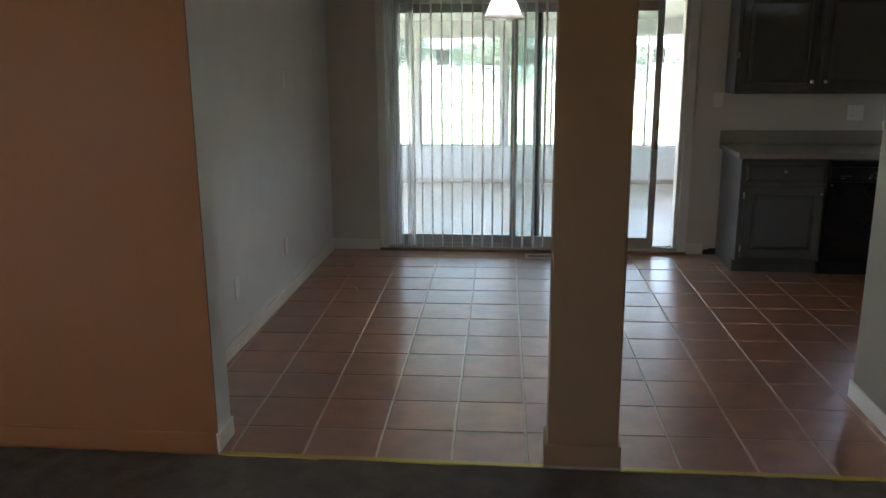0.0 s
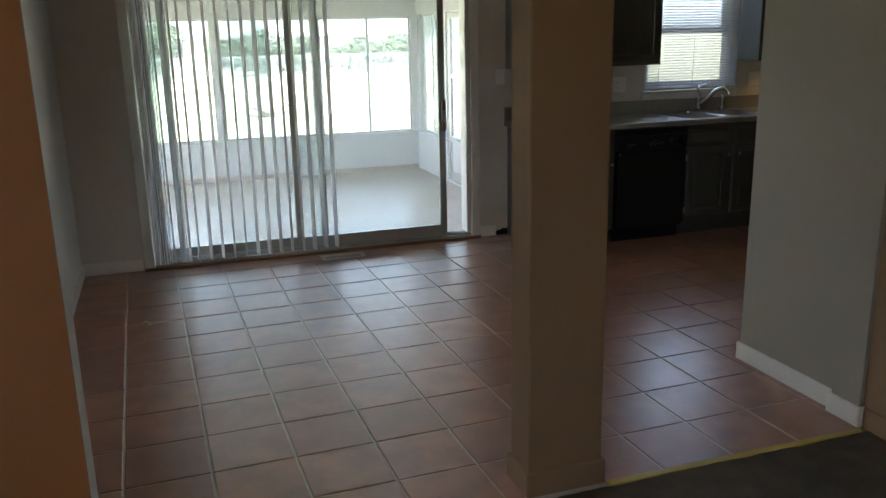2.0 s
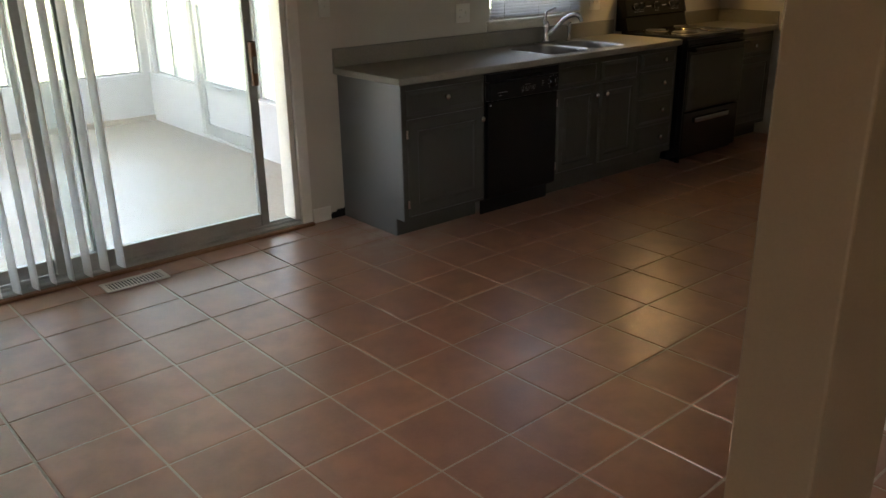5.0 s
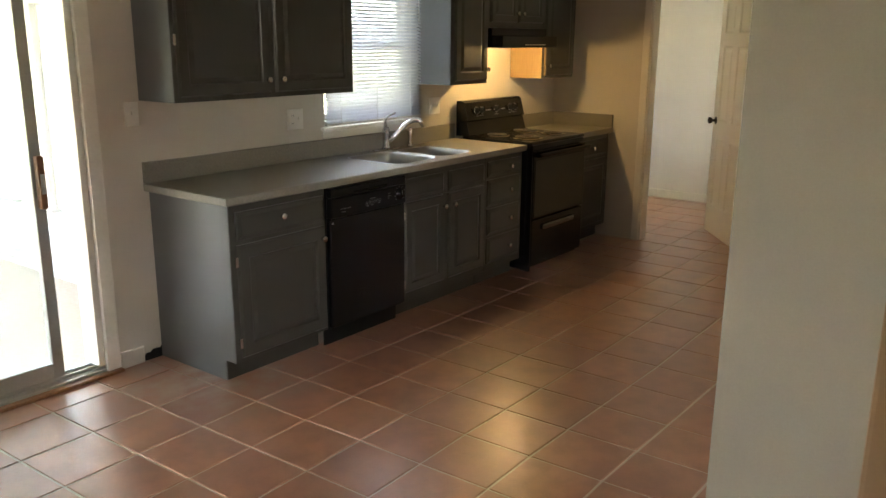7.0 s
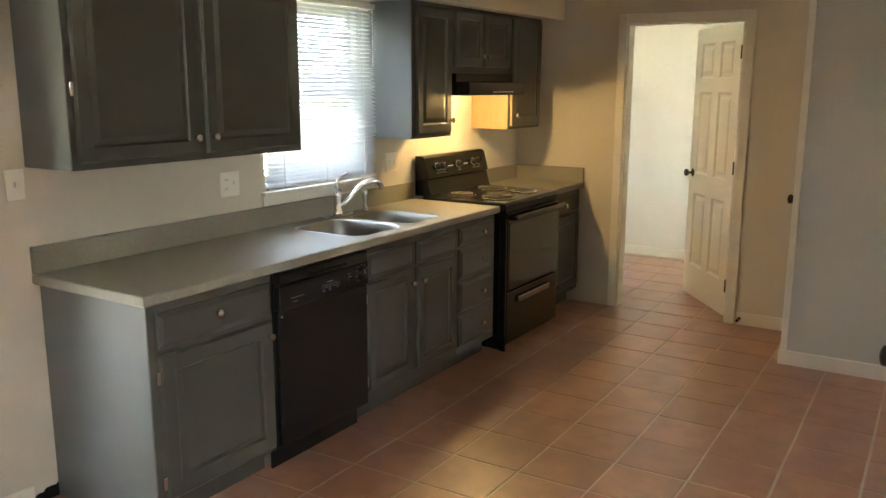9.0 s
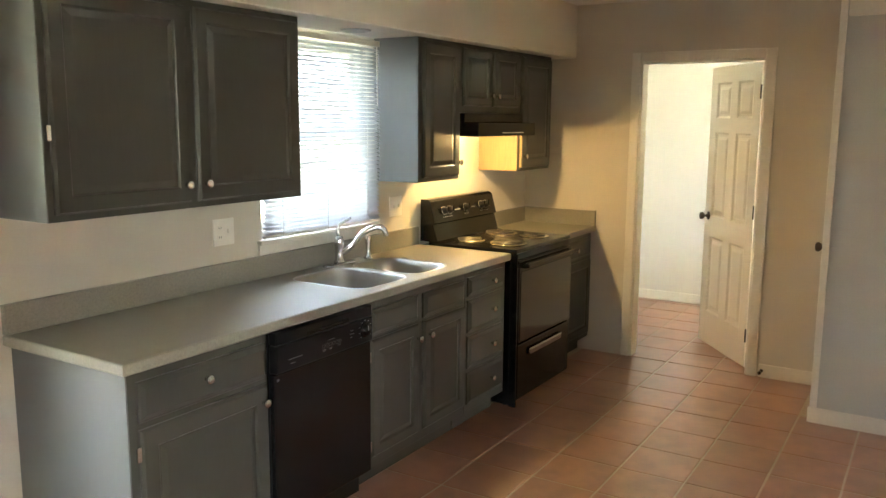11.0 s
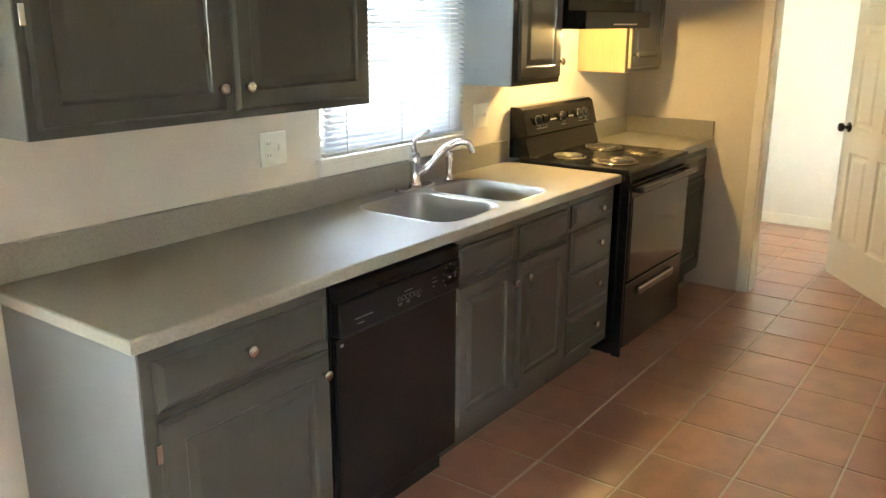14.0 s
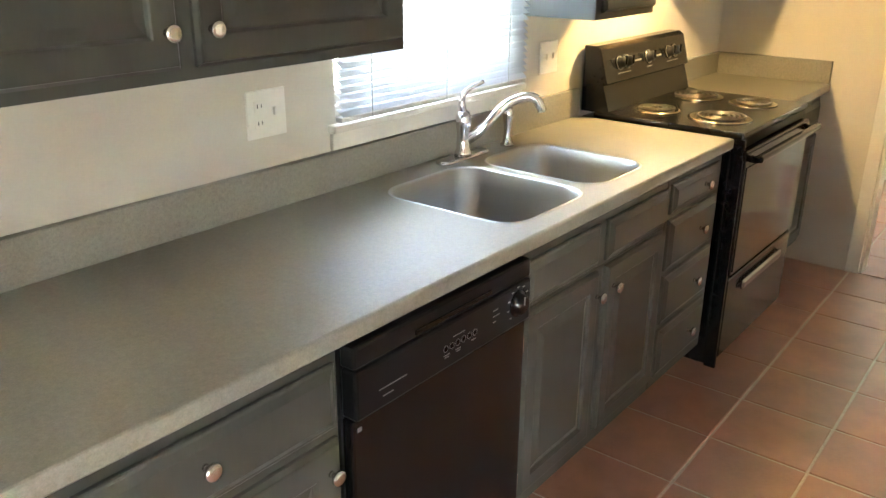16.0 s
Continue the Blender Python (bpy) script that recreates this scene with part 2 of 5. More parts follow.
DARK_RUBBER = surface("dark_green_weather_strip", (0.05, 0.065, 0.06), 0.5, 0.2, 10, 80, 0.1, 0.0006)
HANDLE_WOOD = surface("worn_brown_wood_handle", (0.24, 0.12, 0.055), 0.45, 0.3, 12, 80, 0.3, 0.001, stretch=(1, 1, 0.2))
PLATE = surface("white_plastic_plate", (0.78, 0.76, 0.70), 0.35, 0.04, 10, 80, 0.03, 0.0004)
VINYL = translucent_material("white_vinyl_slat", (0.95, 0.955, 0.96), 0.93)
MINI = translucent_material("white_blind_slat", (0.62, 0.63, 0.66), 0.3, 0.35)
SHADE = translucent_material("frosted_glass_shade", (0.9, 0.88, 0.84), 0.6, 0.25)
GLASS = pane_material("window_glass", (0.90, 0.92, 0.91), 0.8, 0.05)
GLASS_CLEAN = pane_material("clear_window_glass", (0.92, 0.94, 0.94), 0.8)
SCREEN = pane_material("grey_insect_screen", (0.66, 0.71, 0.70), 0.05)
SUN_WHITE = surface("white_sunroom_paint", (0.48, 0.475, 0.47), 0.55, 0.10, 2.0, 80, 0.2, 0.0015)
SUN_FLOOR = surface("painted_concrete_slab", (0.34, 0.29, 0.24), 0.42, 0.16, 1.6, 40, 0.25, 0.002, rough_var=0.25)
GRASS = surface("mown_grass", (0.28, 0.27, 0.16), 0.9, 0.25, 0.5, 20, 0.6, 0.02)
LEAF = surface("hedge_leaves", (0.072, 0.09, 0.05), 0.6, 0.4, 1.2, 12, 0.2, 0.01, pieces=0.3)
BARK = surface("tree_bark", (0.13, 0.10, 0.075), 0.85, 0.3, 5, 50, 0.5, 0.01)
SIDING = surface("far_house_siding", (0.45, 0.43, 0.40), 0.7, 0.1, 0.6, 8, 0.2, 0.01)
ROOF = surface("far_house_shingles", (0.16, 0.155, 0.15), 0.85, 0.2, 0.8, 10, 0.3, 0.01)
PALE_ROOF = surface("far_house_pale_shingles", (0.42, 0.41, 0.39), 0.85, 0.15, 0.8, 10, 0.3, 0.01)
FENCE = surface("galvanised_wire", (0.45, 0.46, 0.46), 0.45, 0.1, 6, 60, 0.1, 0.001, metal=0.6)
HOOD_GLOW = glow("lit_hood_lens", (1.0, 0.72, 0.3), 4.0)


# ---- building helpers ----
def box(bm, x0, x1, y0, y1, z0, z1, bevel=0.0, seg=2):
    made = bmesh.ops.create_cube(bm, size=1.0)["verts"]
    for v in made:
        v.co = Vector(((x0 + x1) / 2 + v.co.x * (x1 - x0), (y0 + y1) / 2 + v.co.y * (y1 - y0), (z0 + z1) / 2 + v.co.z * (z1 - z0)))
    if bevel:
        edges = list({e for v in made for e in v.link_edges})
        bmesh.ops.bevel(bm, geom=edges, offset=bevel, segments=seg, profile=0.5, affect="EDGES")
    return bm


def boxes(*specs):
    bm = bmesh.new()
    for s in specs:
        box(bm, *s)
    return bm


def lathe(bm, profile, centre, axis=(0, 0, 1), n=24):
    """Rings of (radius, height) round an axis."""
    turn = Vector((0, 0, 1)).rotation_difference(Vector(axis).normalized()).to_matrix()
    rings = []
    for r, h in profile:
        rings.append([bm.verts.new(Vector(centre) + turn @ Vector((r * math.cos(2 * math.pi * k / n), r * math.sin(2 * math.pi * k / n), h))) for k in range(n)])
    for a, b in zip(rings, rings[1:]):
        for k in range(n):
            f = bm.faces.new((a[k], a[(k + 1) % n], b[(k + 1) % n], b[k]))
            f.smooth = True
    if profile[0][0] > 0:
        bm.faces.new(rings[0][::-1])
    if profile[-1][0] > 0:
        bm.faces.new(rings[-1])
    return bm


def tube(bm, points, radius, n=10):
    """A round bar along points; radius is one number or one for each point."""
    pts = [Vector(p) for p in points]
    radii = radius if isinstance(radius, (list, tuple)) else [radius] * len(pts)
    side, rings = None, []
    for i, p in enumerate(pts):
        d = (pts[min(i + 1, len(pts) - 1)] - pts[max(i - 1, 0)]).normalized()
        if side is None:
            side = d.cross(Vector((0, 0, 1)) if abs(d.z) < 0.9 else Vector((1, 0, 0))).normalized()
        side = (side - d * side.dot(d)).normalized()
        up = d.cross(side)
        rings.append([bm.verts.new(p + radii[i] * (side * math.cos(2 * math.pi * k / n) + up * math.sin(2 * math.pi * k / n))) for k in range(n)])
    for a, b in zip(rings, rings[1:]):
        for k in range(n):
            f = bm.faces.new((a[k], a[(k + 1) % n], b[(k + 1) % n], b[k]))
            f.smooth = True
    bm.faces.new(rings[0][::-1])
    bm.faces.new(rings[-1])
    return bm


def curve_points(controls, steps=8):
    """Catmull-Rom points through controls."""
    c = [Vector(p) for p in controls]
    c = [2 * c[0] - c[1]] + c + [2 * c[-1] - c[-2]]
    out = []
    for i in range(1, len(c) - 2):
        a, b, d, e = c[i - 1], c[i], c[i + 1], c[i + 2]
        for s in range(steps):
            t = s / steps
            out.append(0.5 * ((2 * b) + (d - a) * t + (2 * a - 5 * b + 4 * d - e) * t * t + (3 * b - a - 3 * d + e) * t ** 3))
    out.append(c[-2])
    return out


def ring(x0, x1, y0, y1, r, z, n=8):
    """The corners of a rounded rectangle, counter-clockwise from above."""
    out = []
    for cx, cy, a in ((x1 - r, y1 - r, 0), (x0 + r, y1 - r, 90), (x0 + r, y0 + r, 180), (x1 - r, y0 + r, 270)):
        for k in range(n + 1):
            t = radians(a + 90 * k / n)
            out.append((cx + r * math.cos(t), cy + r * math.sin(t), z))
    return out


def skin(bm, loops, smooth=True, cap=False):
    rings = [[bm.verts.new(p) for p in loop] for loop in loops]
    for a, b in zip(rings, rings[1:]):
        for k in range(len(a)):
            f = bm.faces.new((a[k], a[(k + 1) % len(a)], b[(k + 1) % len(a)], b[k]))
            f.smooth = smooth
    if cap:
        bm.faces.new(rings[-1])
    return rings


def mesh_of(name, bm, material):
    bmesh.ops.recalc_face_normals(bm, faces=bm.faces)
    me = bpy.data.meshes.new(name)
    bm.to_mesh(me)
    bm.free()
    me.materials.append(material)
    return me


def base_of(ob):
    place = Vector()
    while ob:
        place += ob.location
        ob = ob.parent
    return place


def part(name, bm, material, parent, label=""):
    """One mesh, given in world places, under a thing or under a part."""
    bmesh.ops.translate(bm, verts=bm.verts, vec=-base_of(parent))
    ob = new(name, mesh_of(name, bm, material))
    ob.parent = parent
    return tagged(ob, label)


def thing(name, place, label, category, group="", kind=""):
    ob = new(name)
    ob.location, ob.empty_display_size = place, 0.05
    return tagged(ob, label, category, group, kind)


def solid(name, bm, material, label="", category="", group="", kind=""):
    return tagged(new(name, mesh_of(name, bm, material)), label, category, group, kind)


def structure(name, bm, material, label):
    return solid(name, bm, material, label, kind="structure")


NORTH, WEST, EAST, CEILING = 6.84, -1.385, 5.775, 2.44

# ---- large structure ----
# north wall: slider opening x -0.91..1.50, kitchen window x 3.03..3.90
structure("wall_north", boxes(
    (WEST - 0.14, -0.91, NORTH, 6.98, -0.12, CEILING), (-0.91, 1.50, NORTH, 6.98, 2.06, CEILING),
    (1.50, 3.03, NORTH, 6.98, -0.12, CEILING), (3.03, 3.90, NORTH, 6.98, -0.12, 1.09),
    (3.03, 3.90, NORTH, 6.98, 2.06, CEILING), (3.90, 8.0, NORTH, 6.98, -0.12, CEILING)), WALL,
    "greige painted kitchen and dining wall")
structure("wall_west", boxes((WEST - 0.14, WEST, 3.355, NORTH, -0.12, CEILING)), WALL_WEST, "pale grey dining wall with patched plaster")
structure("wall_east", boxes((EAST, 5.89, 6.0, NORTH, -0.12, CEILING), (EAST, 5.89, 5.18, 6.0, 2.06, CEILING),
                             (EAST, 5.89, 4.70, 5.18, -0.12, CEILING)), WALL, "greige kitchen end wall beside the hall door")
structure("wall_closet_west", boxes((5.065, 5.20, 3.975, 4.685, -0.12, CEILING)), WALL_CLOSET, "pale grey wall of the kitchen closet")
structure("wall_closet_north", boxes((5.065, 5.16, 4.685, 4.70, -0.12, CEILING), (5.16, EAST, 4.60, 4.69, 2.06, CEILING),
                                     (5.70, EAST, 4.60, 4.69, -0.12, 2.06)), WALL, "greige closet wall round a door")
structure("wall_south_kitchen", boxes((1.96, 2.20, 3.875, 3.975, -0.12, CEILING), (2.20, 2.98, 3.875, 3.975, 2.06, CEILING),
                                      (2.98, 5.20, 3.875, 3.975, -0.12, CEILING)), WALL, "greige wall at the south of the kitchen")
structure("wall_stub", boxes((1.828, 1.96, 3.35, 3.975, -0.12, CEILING), (1.80, 1.96, 3.20, 3.35, -0.12, CEILING)), WALL_STUB_DIM,
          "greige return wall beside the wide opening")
structure("wall_dining_return", boxes((WEST - 0.14, -1.06, 3.195, 3.35, -0.12, CEILING)), WALL_WEST, "pale grey end of the wall at the wide opening")
structure("wall_living_north", boxes((-4.0, -1.06, 3.18, 3.195, -0.12, CEILING), (-1.06, 1.80, 3.18, 3.195, 2.12, CEILING)), TAN,
          "tan painted living room wall")
structure("wall_living_backing", boxes((-4.0, WEST - 0.14, 3.195, 3.355, -0.12, CEILING)), WALL, "plain inner wall behind the living room")
structure("header_beam", boxes((-1.06, 1.80, 3.195, 3.35, 2.12, CEILING)), WALL, "greige header over the wide opening")
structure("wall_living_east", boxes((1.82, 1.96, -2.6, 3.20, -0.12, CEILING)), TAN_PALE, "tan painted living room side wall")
# wall out of view, given an opening to go with the living room fill
structure("wall_living_west", boxes((-4.14, -4.0, -2.6, -1.4, -0.12, CEILING), (-4.14, -4.0, 0.2, 3.355, -0.12, CEILING),
                                    (-4.14, -4.0, -1.4, 0.2, -0.12, 0.85), (-4.14, -4.0, -1.4, 0.2, 2.15, CEILING)), TAN, "unseen tan living room wall with an added window opening")
structure("wall_living_south", boxes((-4.14, 1.96, -2.74, -2.6, -0.12, CEILING)), TAN, "tan painted living room wall")
structure("wall_hall_east", boxes((7.74, 7.86, 2.9, NORTH, -0.12, CEILING)), WALL_HALL, "pale painted hall wall")
# out of view; opening added for the hall fill lamp
structure("wall_hall_south", boxes((5.20, 6.2, 2.9, 3.0, -0.12, CEILING), (7.5, 7.74, 2.9, 3.0, -0.12, CEILING),
                                   (6.2, 7.5, 2.9, 3.0, -0.12, 0.85), (6.2, 7.5, 2.9, 3.0, 2.15, CEILING)), WALL_HALL, "unseen pale hall wall round an added window opening")
structure("wall_hall_west", boxes((5.775, 5.89, 3.0, 4.60, -0.12, CEILING)), WALL_HALL, "pale painted hall side wall")
structure("wall_closet_east", boxes((5.20, 5.775, 3.875, 3.975, -0.12, CEILING)), WALL, "plain closet wall")
structure("ceiling", boxes((-4.14, 8.0, -2.74, 6.98, CEILING, CEILING + 0.12)), CEIL, "white textured ceiling")
structure("soffit", boxes((1.85, EAST, 6.46, NORTH, 2.085, CEILING)), WALL, "greige boxed soffit over the wall cabinets")
structure("soffit_underside", boxes((1.86, EAST - 0.01, 6.465, NORTH - 0.005, 2.079, 2.0845)), CEIL, "rough white textured underside of the soffit")
structure("floor_living", boxes((-4.0, 1.81, -2.6, 3.15, -0.12, -0.01)), CARPET, "grey-brown living room carpet")

# carpet pile: one uneven sheet
bm = bmesh.new()
bmesh.ops.create_grid(bm, x_segments=150, y_segments=150, size=0.5)
for v in bm.verts:
    v.co = Vector((-4.0 + (v.co.x + 0.5) * 5.81, -2.6 + (v.co.y + 0.5) * 5.75, 0))
    v.co.z = 0.0 + 0.006 * noise.noise(v.co * 9) + random.uniform(-0.002, 0.002)
solid("carpet_pile", bm, CARPET, "worn grey-brown cut-pile carpet on the living room floor", "carpet", kind="stuff")

pillar = thing("pillar", (0.477, 3.272, 0), "square tan painted pillar with a baseboard in the wide opening", "pillar", kind="structure")
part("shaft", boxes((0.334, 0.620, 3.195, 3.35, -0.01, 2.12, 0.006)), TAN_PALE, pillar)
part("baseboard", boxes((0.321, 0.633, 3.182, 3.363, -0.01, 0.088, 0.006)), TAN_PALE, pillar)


def baseboard(runs, material, label):
    """Runs of (x0, x1, y0, y1): a board with a rounded top edge."""
    bm = bmesh.new()
    for r in runs:
        box(bm, *r, 0.0, 0.088, 0.005)
    return structure("baseboard", bm, material, label)


baseboard([(WEST + 0.0005, WEST + 0.014, 3.355, NORTH - 0.0145)], TRIM, "white baseboard along the dining wall")
baseboard([(WEST, -0.985, NORTH - 0.014, NORTH - 0.0005)], TRIM, "white baseboard beside the sliding door")
baseboard([(-1.0595, -1.046, 3.168, 3.352)], TRIM, "white baseboard on the wall end")
baseboard([(1.57, 1.70, NORTH - 0.014, NORTH - 0.0005)], TRIM, "short white baseboard between sliding door and cabinet")
baseboard([(1.8145, 1.8275, 3.3635, 3.989), (1.8145, 1.96, 3.9755, 3.989)], TRIM, "white baseboard round the return wall")
baseboard([(1.7865, 1.7995, 3.187, 3.363), (1.7865, 1.82, 3.1865, 3.1995)], TRIM, "white baseboard on the wall end")
baseboard([(1.806, 1.8195, -2.6, 3.186)], TAN_PALE, "tan baseboard along the living room wall")
baseboard([(-4.0, -1.06, 3.1665, 3.1795)], TAN, "tan baseboard along the living room wall")
baseboard([(EAST - 0.014, EAST - 0.0005, 4.70, 5.11)], TRIM, "white baseboard beside the hall door")
baseboard([(5.051, 5.0645, 3.99, 4.71)], TRIM, "white baseboard along the closet wall")
baseboard([(7.726, 7.7395, 3.0, NORTH)], TRIM, "white baseboard along the hall wall")
structure("trim_closet_corner", boxes((5.049, 5.0645, 4.665, 4.70, 0.088, CEILING, 0.004)), TRIM, "white corner trim board")
structure("trim_closet_header", boxes((5.051, 5.0645, 3.96, 4.66, 2.19, CEILING, 0.004)), TRIM, "white header board over the closet wall")
structure("floor_edge_strip", boxes((-1.045, 0.320, 3.15, 3.182, -0.012, 0.004, 0.003), (0.634, 1.786, 3.15, 3.182, -0.012, 0.004, 0.003)), BRASS,
          "yellow edge strip between carpet and tile")


# ---- sliding door, its blinds ----
def sash(name, x0, x1, y0, y1, z0, z1, stile, parent, frame_mat, glass_mat=None, rail=None, axis="x"):
    """A glazed frame: two stiles, two rails and a pane."""
    rail = rail or stile
    ob = None
    if axis == "x":
        bm = boxes((x0, x0 + stile, y0, y1, z0, z1, 0.003), (x1 - stile, x1, y0, y1, z0, z1, 0.003),
                   (x0 + stile, x1 - stile, y0 + 0.002, y1 - 0.002, z0, z0 + rail, 0.003), (x0 + stile, x1 - stile, y0 + 0.002, y1 - 0.002, z1 - rail, z1, 0.003))
        ym = (y0 + y1) / 2
        glass = boxes((x0 + stile - 0.004, x1 - stile + 0.004, ym - 0.003, ym + 0.003, z0 + rail - 0.004, z1 - rail + 0.004))
    else:
        bm = boxes((x0, x1, y0, y0 + stile, z0, z1, 0.003), (x0, x1, y1 - stile, y1, z0, z1, 0.003),
                   (x0 + 0.002, x1 - 0.002, y0 + stile, y1 - stile, z0, z0 + rail, 0.003), (x0 + 0.002, x1 - 0.002, y0 + stile, y1 - stile, z1 - rail, z1, 0.003))
        xm = (x0 + x1) / 2
        glass = boxes((xm - 0.003, xm + 0.003, y0 + stile - 0.004, y1 - stile + 0.004, z0 + rail - 0.004, z1 - rail + 0.004))
    ob = part(name, bm, frame_mat, parent)
    pane = part("pane", glass, glass_mat or GLASS, ob)
    pane.visible_shadow = False
    return ob


slider = thing("sliding_door", (0.3, 6.91, 0), "grey aluminium sliding glass patio door standing slightly open", "patio door", kind="structure")
part("door_frame", boxes((-0.905, -0.862, 6.845, 6.975, 0.045, 2.055, 0.004), (1.462, 1.495, 6.845, 6.975, 0.045, 2.055, 0.004),
                         (-0.905, 1.495, 6.845, 6.975, 2.012, 2.0595, 0.004)), TRIM, slider)
part("sill_track", boxes((-0.905, 1.495, 6.835, 6.985, 0.0, 0.03, 0.003), (-0.905, 1.495, 6.875, 6.882, 0.03, 0.045), (-0.905, 1.495, 6.925, 6.932, 0.03, 0.045)), ALU, slider)
fixed = sash("fixed_panel", -0.86, 0.365, 6.93, 6.965, 0.046, 2.011, 0.05, slider, ALU, rail=0.07)
moving = sash("moving_panel", 0.115, 1.305, 6.875, 6.915, 0.046, 2.011, 0.052, slider, ALU, rail=0.075)
part("weather_strip", boxes((0.318, 0.345, 6.918, 6.929, 0.05, 2.0, 0.002)), DARK_RUBBER, slider)
grip = part("handle", boxes((1.264, 1.298, 6.835, 6.874, 0.86, 1.10, 0.008)), HANDLE_WOOD, slider, "worn brown wooden pull handle")
part("latch", boxes((1.272, 1.29, 6.829, 6.835, 0.93, 1.02, 0.002)), ALU, grip)
casing = thing("door_casing", (0.3, NORTH, 0), "white wooden casing round the sliding door", "trim", kind="structure")
part("side_casing", boxes((1.495, 1.565, 6.822, 6.8445, 0.0, 2.125, 0.004)), TRIM, casing)
part("side_casing", boxes((-0.975, -0.906, 6.822, 6.8445, 0.0, 2.125, 0.004)), TRIM, casing)
part("head_casing", boxes((-0.905, 1.494, 6.822, 6.8445, 2.056, 2.125, 0.004)), TRIM, casing)
structure("threshold", boxes((-0.975, 1.565, 6.795, 6.834, 0.0, 0.018, 0.005)), HANDLE_WOOD, "worn brown wood strip below the sliding door")

vblind = thing("vertical_blind", (-0.2, 6.76, 2.15), "white vinyl vertical blind drawn partly open over the sliding door", "window blind")
part("valance", boxes((-0.965, 1.60, 6.695, 6.705, 2.145, 2.245, 0.003), (-0.965, -0.955, 6.705, 6.839, 2.145, 2.245, 0.003), (1.59, 1.60, 6.705, 6.839, 2.145, 2.245, 0.003),
                      (-0.955, 1.59, 6.705, 6.839, 2.236, 2.244, 0.002)), TRIM, vblind, "white valance board")
part("headrail", boxes((-0.94, 1.58, 6.74, 6.785, 2.165, 2.20, 0.004)), ALU, vblind)
bm = bmesh.new()
rows = []
for z in (0.0, 2.085):
    rows.append([[bm.verts.new((0.0445 * u, 0.006 * (1 - u * u) + s, z)) for u in (-1, -0.5, 0, 0.5, 1)] for s in (0.0, 0.0012)])
for k in range(4):
    for s in (0, 1):
        f = bm.faces.new((rows[0][s][k], rows[0][s][k + 1], rows[1][s][k + 1], rows[1][s][k]))
        f.smooth = True
for k in (0, 4):
    bm.faces.new((rows[0][0][k], rows[0][1][k], rows[1][1][k], rows[1][0][k]))
slat_mesh = mesh_of("slat", bm, VINYL)
bm = bmesh.new()
box(bm, -0.006, 0.006, -0.004, 0.004, 0, 0.03)
clip_mesh = mesh_of("clip", bm, PLATE)
places = [(-0.885 + 0.017 * k, 92 + 6 * math.sin(k * 2.1)) for k in range(8)] + [(-0.72 + 0.015 * k, 96 + 7 * math.sin(k * 1.7)) for k in range(5)]
places += [(-0.60 + 0.0825 * k, 98 + 5 * math.sin(k * 1.3)) for k in range(13)]
for sx, turn in places:
    s = new("slat", slat_mesh)
    s.parent = vblind
    s.matrix_basis = pose(sx + 0.2, 0.003 * math.sin(sx * 40), 0.058 - 2.15 + 0.004 * math.sin(sx * 23), 0, 0.25 * math.sin(sx * 31), turn)
    c = new("clip", clip_mesh)
    c.parent = s
    c.matrix_basis = pose(0, 0.006, 2.08, 0, 0, 0)

# ---- floor vent, scrap ----
vent = thing("floor_vent", (0.41, 6.655, 0.004), "white metal floor register with slots in the tile", "vent")
part("frame", boxes((0.25, 0.57, 6.59, 6.605, 0.002, 0.009, 0.002), (0.25, 0.57, 6.705, 6.72, 0.002, 0.009, 0.002),
                    (0.25, 0.275, 6.605, 6.705, 0.002, 0.009, 0.002), (0.545, 0.57, 6.605, 6.705, 0.002, 0.009, 0.002)), TRIM, vent)
# thin black sheet on the tile, in place of the shaded depth
part("shaft_shade", boxes((0.275, 0.545, 6.605, 6.705, 0.0012, 0.0022)), BLACK_MATT, vent, "black sheet below the slats for the shaded shaft")
for k in range(17):
    part("slat", boxes((0.281 + k * 0.0158, 0.287 + k * 0.0158, 6.605, 6.705, 0.003, 0.0075)), TRIM, vent)

# ---- sunroom ----
SF = -0.20
structure("floor_sunroom", boxes((-2.7, 2.65, 6.98, 11.85, SF - 0.1, SF)), SUN_FLOOR, "pale painted concrete sunroom slab")
bm = bmesh.new()
rings = skin(bm, [[(-2.8, 6.98, 2.55), (2.75, 6.98, 2.55), (2.75, 12.1, 1.98), (-2.8, 12.1, 1.98)], [(-2.8, 6.98, 2.67), (2.75, 6.98, 2.67), (2.75, 12.1, 2.12), (-2.8, 12.1, 2.12)]], False, True)
bm.faces.new(rings[0][::-1])
structure("ceiling_sunroom", bm, SUN_WHITE, "white sloping sunroom ceiling")
structure("wall_sunroom_north", boxes((-2.65, 2.65, 11.7, 11.8, SF, 0.27), (-2.65, 2.65, 11.69, 11.82, 0.27, 0.315, 0.004), (-2.65, 2.65, 11.7, 11.8, 1.82, 2.2)), SUN_WHITE, "white sunroom knee wall and beam")
structure("wall_sunroom_east", boxes((2.55, 2.65, 6.98, 9.40, SF, 0.27), (2.55, 2.65, 10.48, 11.7, SF, 0.27), (2.54, 2.66, 6.98, 9.40, 0.27, 0.315, 0.004), (2.54, 2.66, 10.48, 11.69, 0.27, 0.315, 0.004),
                                     (2.55, 2.65, 6.98, 11.7, 1.84, 2.6)), SUN_WHITE, "white sunroom side wall")
structure("wall_sunroom_west", boxes((-2.75, -2.65, 6.98, 11.8, SF, 0.31), (-2.75, -2.65, 6.98, 11.8, 1.84, 2.6)), SUN_WHITE, "white sunroom side wall")
